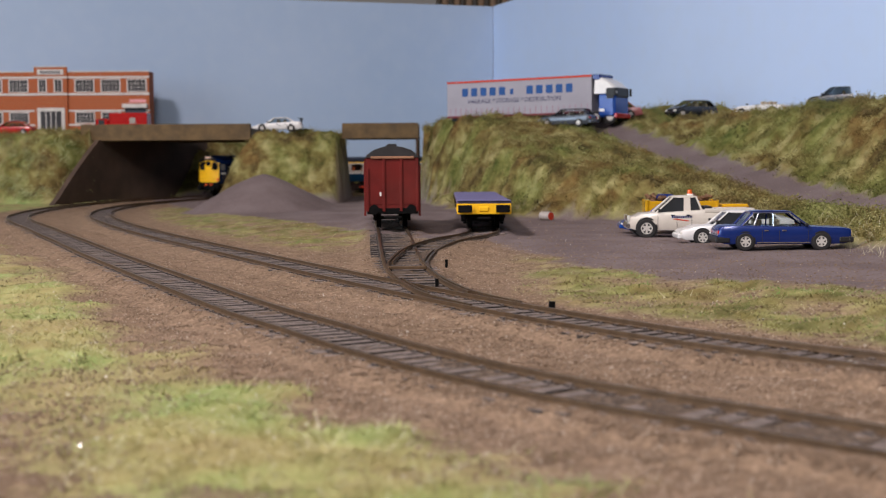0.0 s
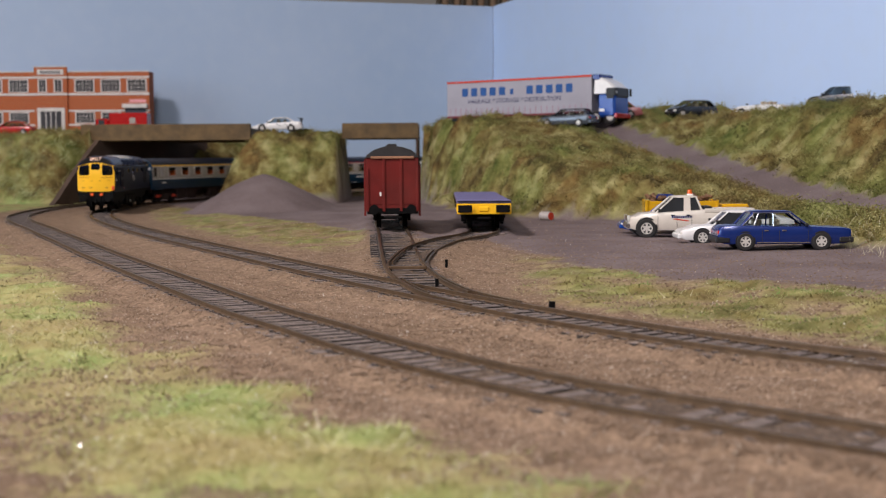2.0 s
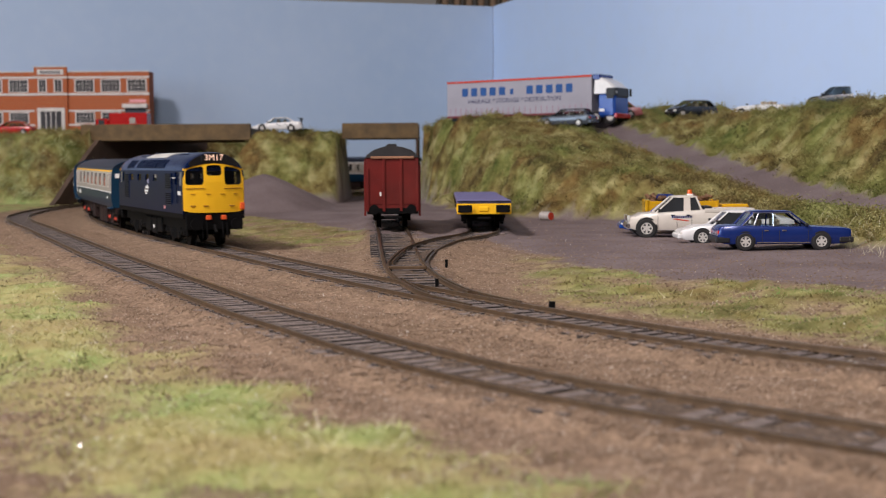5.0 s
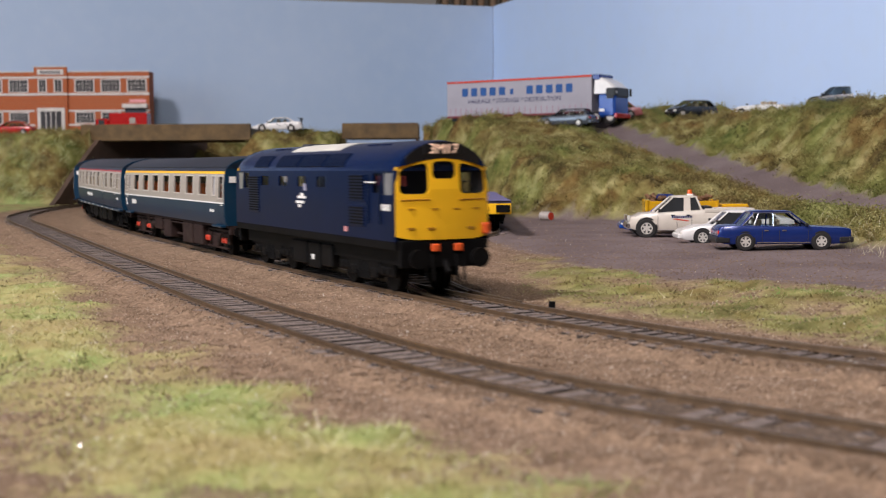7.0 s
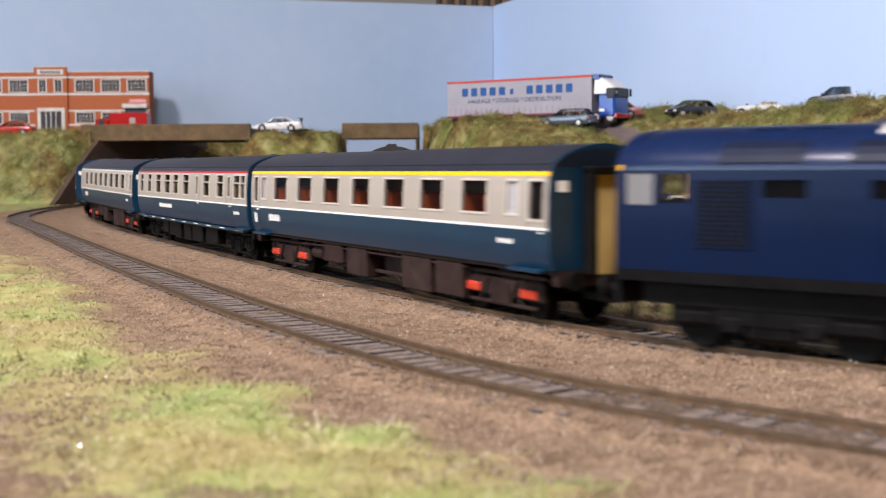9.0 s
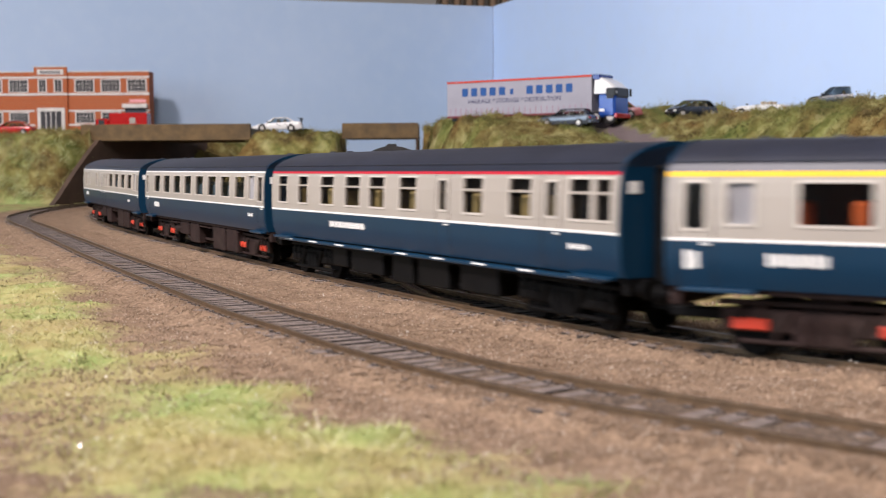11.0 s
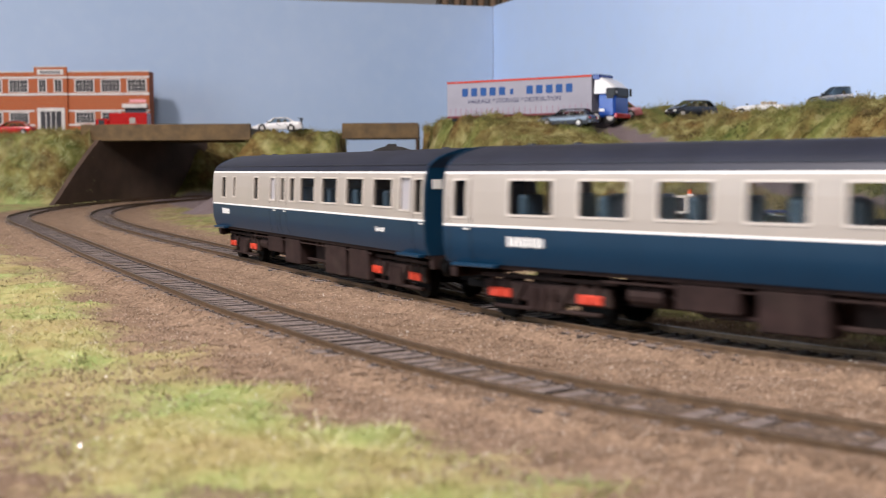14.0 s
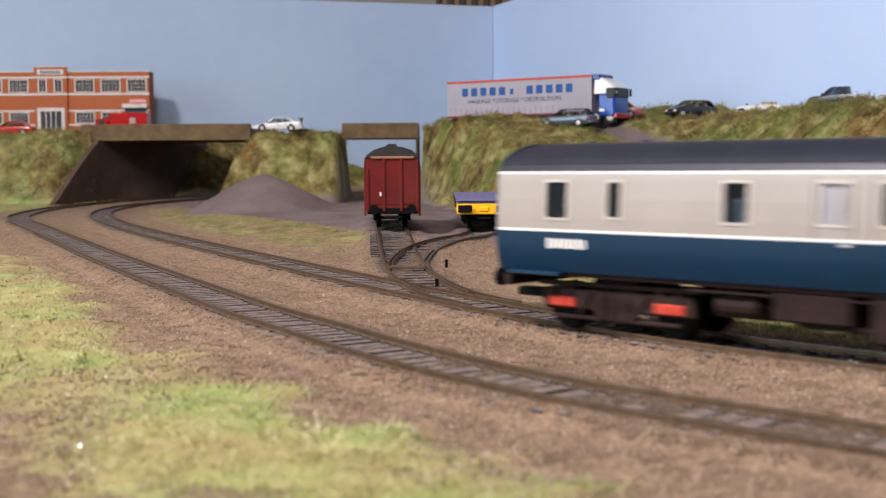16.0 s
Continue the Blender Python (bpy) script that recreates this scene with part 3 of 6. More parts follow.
def seats(root, xs, mat):
    bm = bmesh.new()
    for x in xs:
        for y in (-11, 11):
            box(bm, x - 5, x + 5, y - 4.5, y + 4.5, 21, 25.5, 0.8)
            box(bm, x - 1.6, x + 1.6, y - 4.5, y + 4.5, 25, 35.5, 0.8)
    part("seating", bm, mat, root, "moulded seats in rows")


def ends_and_gear(root, L, mat_end, mat_under, boxes, red, bogie_at=93.0, wheelbase=34.0):
    e = L / 2
    for s in (-1, 1):
        bm = bmesh.new()
        ring = [(-half_width(z), z) for z, _ in HALF] + [(-w, z) for z, w in ROOF[1:]] + [(w, z) for z, w in ROOF[-2:0:-1]] + [(half_width(z), z) for z, _ in HALF[::-1]]
        rings = [[(s * (e - 0.9), y, z) for y, z in ring], [(s * e, y * 0.985, z) for y, z in ring]]
        loft(bm, rings)
        end = part("end_panel", bm, mat_end, root)
        bm = bmesh.new()
        for y0, y1, z0, z1 in ((-7.5, -5.2, 14, 43), (5.2, 7.5, 14, 43), (-7.5, 7.5, 41, 43.5)):
            box(bm, min(s * e, s * (e + 5)), max(s * e, s * (e + 5)), y0, y1, z0, z1, 0.5)
        part("gangway", bm, M_BLACK, end)
        boxpart("gangway_door", M_GANG, end, min(s * (e + 0.2), s * (e + 1)), max(s * (e + 0.2), s * (e + 1)), -5.2, 5.2, 14, 41)
        for y in (-13.5, 13.5):
            boxpart("end_lamp_plate", M_WHITE, end, min(s * e, s * (e + 0.4)), max(s * e, s * (e + 0.4)), y - 1.6, y + 1.6, 36.5, 39.5)
        for y in (-11.5, 11.5):
            bm = bmesh.new()
            tube(bm, (s * (e - 3), y, 12.6), (s * (e + 3), y, 12.6), 1.2, seg=10)
            tube(bm, (s * (e + 3), y, 12.6), (s * (e + 4.2), y, 12.6), 2.6, seg=14)
            part("buffer", bm, M_BLACK, root)
        boxpart("coupling", M_BLACK, root, min(s * (e - 8), s * (e + 6)), max(s * (e - 8), s * (e + 6)), -2, 2, 6.5, 9, 0.4)
        boxpart("headstock", mat_under, root, min(s * (e - 3), s * e), max(s * (e - 3), s * e), -15, 15, 10.8, 15.3, 0.3)
        for sd in (-1, 1):
            boxpart("footboard", M_COACH_BLUE, root, min(s * (e - 22), s * (e - 4)), max(s * (e - 22), s * (e - 4)), min(sd * 16, sd * 18.6), max(sd * 16, sd * 18.6), 14.4, 15.4, 0.2)
        bogie(root, s * bogie_at, wheelbase, mat_under, red)
    boxpart("floor_pan", mat_under, root, -e + 1, e - 1, -15.5, 15.5, 14.2, 20.0)
    for x0, x1, z0 in boxes:
        for sd in (-1, 1):
            boxpart("equipment_box", mat_under, root, x0, x1, min(sd * 7, sd * 15.2), max(sd * 7, sd * 15.2), z0, 14.0, 0.5)
    bm = bmesh.new()
    for sd in (-1, 1):
        tube(bm, (-40, sd * 11, 6.0), (40, sd * 11, 6.0), 0.7, seg=6)
        for x in (-40, 40):
            tube(bm, (x, sd * 11, 6.0), (x + (18 if x > 0 else -18), sd * 11, 13), 0.7, seg=6)
    part("truss_rod", bm, mat_under, root)
    for sd in (-1, 1):
        bm = bmesh.new()
        tube(bm, (-62, sd * 11.5, 9.6), (-51, sd * 11.5, 9.6), 2.6, seg=12)
        part("air_cylinder", bm, mat_under, root)
        bm = bmesh.new()
        for x in np.arange(-66, 75, 9.4):
            box(bm, x - 0.4, x + 0.4, min(sd * 13.6, sd * 14.8), max(sd * 13.6, sd * 14.8), 12.2, 14.2)
        box(bm, -70, 76, min(sd * 14.2, sd * 14.9), max(sd * 14.2, sd * 14.9), 12.6, 13.1)
        part("cable_run", bm, mat_under, root)
    # Central block widened as a dark filling, in place of shade under the floor.
    boxpart("underframe_dark_fill", mat_under, root, -66, 66, -8, 8, 6.0, 14.2)


def coach(name, label, L, windows, stripe, seat_mat, boxes, red=True, doors=(), mat_under=None, marks=(), saloon_open=False):
    root = thing(name, label, "railway coach", group="train")
    mat_under = mat_under or M_BROWN
    e = L / 2
    tops = 42.0
    band = {M_WHITE: 0.65, M_CRIMSON: 0.85}.get(stripe, 1.2)
    for side in (-1, 1):
        holes = [(x - w / 2, x + w / 2, z0, z1) for x, w, z0, z1, kind in windows]
        bm = bmesh.new()
        side_panel(bm, -e + 0.5, e - 0.5, 26.8, tops - band, side, holes, out=0.0)
        part("cream_panel", bm, M_CREAM, root)
        bm = bmesh.new()
        side_panel(bm, -e + 0.5, e - 0.5, 15.4, 26.1, side, [])
        part("blue_panel", bm, M_COACH_BLUE, root, smooth=True)
        bm = bmesh.new()
        side_panel(bm, -e + 0.5, e - 0.5, 26.1, 26.8, side, [], out=0.03)
        part("waist_lining", bm, M_WHITE, root)
        bm = bmesh.new()
        side_panel(bm, -e + 0.5, e - 0.5, tops - band, tops, side, [], out=0.05)
        part("cantrail_stripe", bm, stripe, root)
        bm = bmesh.new()
        side_panel(bm, -e + 0.5, e - 0.5, tops, 43.2, side, [])
        part("cantrail_band", bm, M_ROOF, root)
        for x, w, z0, z1, kind in windows:
            bm = bmesh.new()
            d = 0.55
            y0, y1 = side * (half_width(z0) - d), side * (half_width(z1) - d)
            vs = [bm.verts.new(p) for p in ((x - w / 2 - .4, y0, z0 - .4), (x + w / 2 + .4, y0, z0 - .4), (x + w / 2 + .4, y1, z1 + .4), (x - w / 2 - .4, y1, z1 + .4))]
            f = bm.faces.new(vs if side < 0 else vs[::-1])
            bmesh.ops.solidify(bm, geom=[f], thickness=0.3)
            bmesh.ops.recalc_face_normals(bm, faces=bm.faces[:])
            pane = part("window_pane", bm, M_FROST if kind == "frosted" else M_GLASS, root)
            if kind == "vent":
                zc = z0 + (z1 - z0) * 0.66
                boxpart("window_bar", M_CREAM, pane, x - w / 2, x + w / 2, min(side * 17.2, side * 17.95), max(side * 17.2, side * 17.95), zc - 0.35, zc + 0.35)
            bm = bmesh.new()
            side_panel(bm, x - w / 2 - .55, x + w / 2 + .55, z0 - .6, z1 + .55, side, [(x - w / 2, x + w / 2, z0, z1)], depth=0.5, out=0.22)
            part("window_frame", bm, M_FRAMING, pane)
            bm = bmesh.new()
            for cx, sx in ((x - w / 2, 1), (x + w / 2, -1)):
                for cz, sz in ((z0, 1), (z1, -1)):
                    yy = side * (half_width(cz) - 0.05)
                    tri = [bm.verts.new((cx + a * sx, yy, cz + b * sz)) for a, b in ((0, 0), (1.0, 0), (0.3, 0.3), (0, 1.0))]
                    bm.faces.new(tri)
            bmesh.ops.solidify(bm, geom=bm.faces[:], thickness=0.3)
            bmesh.ops.recalc_face_normals(bm, faces=bm.faces[:])
            part("window_corner", bm, M_FRAMING, pane)
        for x in doors:
            bm = bmesh.new()
            for dx in (-4.6, 4.6):
                for za, zb in ((15.6, 26.0), (26.9, 41)):
                    side_panel(bm, x + dx - 0.14, x + dx + 0.14, za, zb, side, [], depth=0.3, out=0.06)
            part("door_seam", bm, M_DARK, root)
            boxpart("door_handle", M_WHITE, root, x + 2.0, x + 3.8, min(side * 17.9, side * 18.5), max(side * 17.9, side * 18.5), 25.2, 25.7)
        for x, w, z0, z1 in marks:
            n = max(2, int(w / 1.6))
            bm = bmesh.new()
            for i in range(n):
                side_panel(bm, x + i * w / n, x + (i + 0.72) * w / n, z0 + (0.25 if i % 3 else 0), z1 - (0.3 if i % 2 else 0), side, [], depth=0.2, out=0.08)
            part("lettering_bar", bm, M_WHITE, root, "unreadable white lettering")
    bm = bmesh.new()
    half = [(w, z) for z, w in ROOF]
    sec = [(-y, z) for y, z in half] + [(y, z) for y, z in half[-2::-1]]
    rings = []
    for x, k in ((-e, 0.80), (-e + 0.8, 0.93), (-e + 3, 1.0), (e - 3, 1.0), (e - 0.8, 0.93), (e, 0.80)):
        rings.append([(x, y * (0.975 + 0.025 * k) + 0, 43.2 + (z - 43.2) * k) for y, z in sec] + [(x, 0, 42.8)])
    loft(bm, rings)
    part("roof", bm, M_ROOF, root, "dark grey roof", smooth=True)
    for x in (-e + 16, -e + 34, e - 30):
        bm = bmesh.new()
        tube(bm, (x, 4, 48.6), (x, 4, 50.2), 1.7, 1.3, seg=10)
        part("roof_vent", bm, M_ROOF, root)
    for sd in (-1, 1):
        bm = bmesh.new()
        tube(bm, (-e + 1.5, sd * 15.9, 44.2), (e - 1.5, sd * 15.9, 44.2), 0.32, seg=6)
        part("rain_strip", bm, M_ROOF, root)
    if mat_under is M_BLACK:
        for sd in (-1, 1):
            boxpart("step_board", M_COACH_BLUE, root, -e + 8, e - 8, min(sd * 15, sd * 17.9), max(sd * 15, sd * 17.9), 13.6, 14.8, 0.25, "long blue step board")
            for x in np.arange(-e + 20, e - 12, 27.0):
                boxpart("step_edge", M_WHITE, root, x - 4, x + 4, min(sd * 17.8, sd * 18.05), max(sd * 17.8, sd * 18.05), 14.2, 14.7)
    if seat_mat is not None:
        seats(root, np.arange(-e + 30, e - 25, 14.5), seat_mat)
    boxpart("interior_floor", M_BROWN, root, -e + 1.5, e - 1.5, -15.5, 15.5, 20.02, 21.0)
    # Centre partition added to stop see-through light and keep the windows dark.
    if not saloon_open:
        boxpart("view_blocking_wall", M_INSIDE, root, -e + 12, e - 12, -0.6, 0.6, 21, 42)
    ends_and_gear(root, L, M_COACH_BLUE, mat_under, boxes, red)
    return root


M_FRAMING = paint("window_framing", (0.56, 0.51, 0.45), 0.45, 0, 0.05, 60, wear=0.05)
M_GANG = paint("gangway_tan", (0.46, 0.34, 0.13), 0.6, 0, 0.1, 60)
M_FROST = paint("frosted_pane", (0.62, 0.60, 0.62), 0.25, 0, 0.05, 60)
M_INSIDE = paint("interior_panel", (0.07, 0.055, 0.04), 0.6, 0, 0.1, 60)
M_ORANGE = paint("orange_seat", (0.62, 0.12, 0.02), 0.7, 0, 0.15, 60)
M_TEAL = paint("blue_seat", (0.05, 0.10, 0.14), 0.7, 0, 0.15, 60)
M_SAND = paint("sand_seat", (0.38, 0.28, 0.10), 0.7, 0, 0.15, 60)
FK_W = [(-88.9 + 29.2 * i, 16.2, 30.2, 39.4, "") for i in range(7)] + [(-110.5, 6.5, 30.2, 39.4, "frosted"), (-121.5, 5.0, 29.0, 39.4, ""), (109.3, 6.5, 30.2, 39.4, "frosted"), (122.5, 8, 29.0, 39.4, "")]
TSO_W = [(-93.4 + 26.1 * i, 16.4, 30.0, 39.4, "") for i in range(8)] + [(-121.6, 5.2, 29.0, 39.4, ""), (109.5, 9.5, 29.6, 40, "frosted"), (122.5, 7, 29.0, 39.4, "")]
BSK_W = [(15.5, 17, 30.3, 39.3, ""), (41, 16.5, 30.3, 39.3, ""), (67.4, 16.5, 30.3, 39.3, ""), (94, 16.5, 30.3, 39.3, ""), (113.5, 8.5, 29.6, 40, "frosted"), (123.8, 6, 29.0, 39.4, ""),
         (-108, 7, 29.8, 39.2, ""), (-89.5, 4, 30.3, 39.2, ""), (-54.5, 6.4, 29.8, 39.2, ""), (-29.8, 7, 30, 39.2, "frosted"), (-16, 5, 30, 39.2, ""), (-3.5, 6, 30, 39.2, "")]
MK1_W = [(x, w, 29.6, 40.0, "vent") for x, w in ((-113, 10), (-90, 10), (-64.5, 13), (-40, 13.5), (-18.5, 12.5), (6.5, 13), (51.5, 12), (79, 12), (109.5, 10), (120, 7))] + [(31.5, 5, 30, 39.2, ""), (95.5, 5, 30, 39.2, "")]

coach_first = coach("first_class_coach", "blue and cream model coach with a yellow first-class stripe", 258, FK_W, M_YELLOW, M_ORANGE,
                    [(-22, -3, 3.6), (28, 50, 2.6), (54, 73, 3.0), (-46, -27, 7)], doors=(-121.5, 122.5), marks=[(-104, 14, 20.8, 23.8), (101, 9, 21.6, 23.2), (-124, 4, 19.6, 24)])
coach_buffet = coach("buffet_coach", "older blue and cream model coach with a red stripe", 254, MK1_W, M_CRIMSON, M_SAND,
                     [(-66, -52, 6), (-48, -20, 5), (-12, 4, 4), (8, 30, 4.5), (38, 62, 5)], red=False, doors=(31.5, 95.5), mat_under=M_BLACK, marks=[(-62, 33, 21.0, 23.4), (104, 10, 21.6, 23.2)])
coach_second = coach("second_class_coach", "blue and cream model coach with eight large windows", 258, TSO_W, M_WHITE, M_TEAL,
                     [(-22, -3, 3.6), (28, 50, 2.6), (54, 73, 3.0), (-46, -27, 7)], doors=(-121.6, 122.5), marks=[(-102, 14, 20.8, 23.8), (103, 8, 21.6, 23.2)], saloon_open=True)
coach_brake = coach("brake_coach", "blue and cream model brake coach with luggage doors at the tail", 258, BSK_W, M_WHITE, M_TEAL,
                    [(-22, -3, 3.6), (28, 50, 2.6), (54, 73, 3.0), (-46, -27, 7)], doors=(-29.8, 123.8, -16), marks=[(-111, 13, 21.6, 24.4), (88, 8, 21.4, 23)])

# ---- the locomotive ----
LOCO_HALF = [(15, 17.2), (18, 17.4), (30, 17.5), (38, 17.3), (42.3, 16.9)]
LOCO_ROOF = [(42.3, 16.9), (43.8, 16.6), (45.4, 15.9), (47.0, 14.7), (48.6, 13.0), (50.0, 10.8), (51.2, 8.2), (52.1, 5.2), (52.6, 2.4), (52.7, 0)]


def locomotive():
    root = thing("locomotive", "blue diesel model locomotive with yellow ends", "locomotive", group="train")
    e = 96.0
    side_win = [(-51, 11, 36, 40, ""), (-25.5, 11, 36, 40, ""), (-1, 10, 36, 40, ""), (22, 10, 36, 40, "")]
    cab_win = [(79.5, 7.5, 34.6, 41.4, ""), (89, 8, 34.0, 41.6, "cab"), (-79.5, 7.5, 34.6, 41.4, ""), (-89, 8, 34.0, 41.6, "cab")]
    for side in (-1, 1):
        bm = bmesh.new()
        side_panel(bm, -e + 0.4, e - 0.4, 18.4, 42.3, side, [(x - w / 2, x + w / 2, a, b) for x, w, a, b, k in side_win + cab_win], depth=0.8, prof=LOCO_HALF)
        part("body_side", bm, M_BLUE, root)
        bm = bmesh.new()
        side_panel(bm, -e + 0.4, e - 0.4, 15.6, 18.4, side, [], prof=LOCO_HALF, out=0.05)
        part("solebar", bm, M_BLACK, root)
        for x, w, a, b, k in side_win + cab_win:
            boxpart("side_window", M_CABPANE_SHEEN if k else M_GLASS, root, x - w / 2 - .3, x + w / 2 + .3, min(side * 16.4, side * 16.75), max(side * 16.4, side * 16.75), a - .3, b + .3)
        for x, z0, z1 in ((61, 31.5, 41), (61, 22.5, 30.0), (-66, 24, 40)):
            g = boxpart("grille_frame", M_BLUE, root, x - 7.5, x + 7.5, min(side * 17.3, side * 17.75), max(side * 17.3, side * 17.75), z0, z1, 0.15)
            for z in np.arange(z0 + 0.8, z1 - 0.6, 1.1):
                boxpart("grille_slat", M_BLACK, g, x - 6.8, x + 6.8, min(side * 17.5, side * 17.95), max(side * 17.5, side * 17.95), z, z + 0.55)
        bm = bmesh.new()
        for z, dx in ((31.2, 1.2), (29.2, -1.2)):
            box(bm, -6 + dx, 3.8 + dx, min(side * 17.4, side * 17.68), max(side * 17.4, side * 17.68), z, z + 1.1)
        box(bm, -4.5, -1.0, min(side * 17.4, side * 17.68), max(side * 17.4, side * 17.68), 27.6, 28.8)
        box(bm, -1.5, 2.0, min(side * 17.4, side * 17.68), max(side * 17.4, side * 17.68), 32.3, 33.4)
        part("white_emblem", bm, M_WHITE, root, "white double-barred emblem")
        boxpart("data_panel", M_PALE_LILAC, root, 2.2, 5.2, min(side * 17.4, side * 17.66), max(side * 17.4, side * 17.66), 34.4, 37.2)
        bm = bmesh.new()
        for i in range(4):
            box(bm, 84.8 + i * 1.9, 86.0 + i * 1.9, min(side * 17.4, side * 17.7), max(side * 17.4, side * 17.7), 28.7, 30.9)
        part("number_bar", bm, M_WHITE, root, "white painted number")
        boxpart("warning_flash", M_PALE_RED, root, 48, 51, min(side * 17.4, side * 17.66), max(side * 17.4, side * 17.66), 20.2, 22.0)
        bm = bmesh.new()
        for x in (72.6, 83.4):
            tube(bm, (x, side * 17.9, 24), (x, side * 17.9, 41), 0.3, seg=6)
        part("cab_handrail", bm, M_BLUE, root)
        bm = bmesh.new()
        tube(bm, (70, side * 17.8, 38.2), (79, side * 17.8, 38.2), 0.3, seg=6)
        part("grab_rail", bm, M_WHITE, root)
    # roof, rounded down over the cabs
    sec = [(-w, z) for z, w in LOCO_ROOF] + [(w, z) for z, w in LOCO_ROOF[-2::-1]]
    bm = bmesh.new()
    rings = []
    for x, k, c in ((-e + 1, 0.90, 0.965), (-e + 4, 0.96, 0.985), (-e + 12, 1.0, 1.0), (e - 12, 1.0, 1.0), (e - 4, 0.985, 0.99), (e - 0.6, 0.955, 0.97)):
        rings.append([(x, y * c, 42.3 + (z - 42.3) * k) for y, z in sec] + [(x, 0, 42.0)])
    loft(bm, rings)
    part("roof", bm, M_BLUE_ROOF, root, "glossy blue rounded roof", smooth=True)
    bm = bmesh.new()
    pts = [(y, z) for y, z in sec if abs(y) < 11.5]
    loft(bm, [[(x, y, z + 0.35) for y, z in pts] + [(x, -y, z - 0.3) for y, z in pts] for x in (-32, 27)])
    part("roof_panel", bm, M_PANEL, root, "pale cream translucent roof panel", smooth=True)
    for sd in (-1, 1):
        for xa, xb in ((-68, -47), (-36, -8), (-6, 22), (24, 46)):
            cut = [(w, z) for z, w in LOCO_ROOF if 43.5 < z < 49]
            bm = bmesh.new()
            loft(bm, [[(x, sd * (y + 0.3), z + 0.15) for y, z in cut] + [(x, sd * (y - 0.4), z - 0.3) for y, z in cut[::-1]] for x in (xa, xb)])
            grille = part("cantrail_grille", bm, M_GRILLE, root, "dark louvred grille along the roof edge")
            bm = bmesh.new()
            for x in np.arange(xa + 1.5, xb, 3.5):
                loft(bm, [[(x + q, sd * (y + 0.45), z + 0.2) for y, z in cut] + [(x + q, sd * y, z) for y, z in cut[::-1]] for q in (0, 0.7)])
            part("grille_rib", bm, M_BLUE, grille)
    for x in (-60, -48, 52, 64):
        boxpart("roof_hatch", M_BLUE, root, x - 4.5, x + 4.5, -8, 8, 50.2, 51.8, 0.4)
    boxpart("roof_vent", M_ROOF, root, -36, -26, -5, 5, 51.5, 53.4, 0.5)
    for end in (1, -1):
        cab_end(root, e, end)
    boxpart("chassis", M_BLACK, root, -e + 6, e - 6, -13.5, 13.5, 10, 18.6)
    for sd in (-1, 1):
        for x0, x1, z0 in ((-22, -4, 4.5), (-2, 12, 3.6), (14, 26, 5)):
            boxpart("fuel_tank", M_BLACK, root, x0, x1, min(sd * 6, sd * 14.6), max(sd * 6, sd * 14.6), z0, 14, 0.6)
        boxpart("data_plate", M_WHITE, root, 3, 6, min(sd * 14.5, sd * 14.75), max(sd * 14.5, sd * 14.75), 7, 9)
    for x in (-56, 56):
        bogie(root, x, 40, M_BLACK, red=False, r=6.8, big=True)
    return root


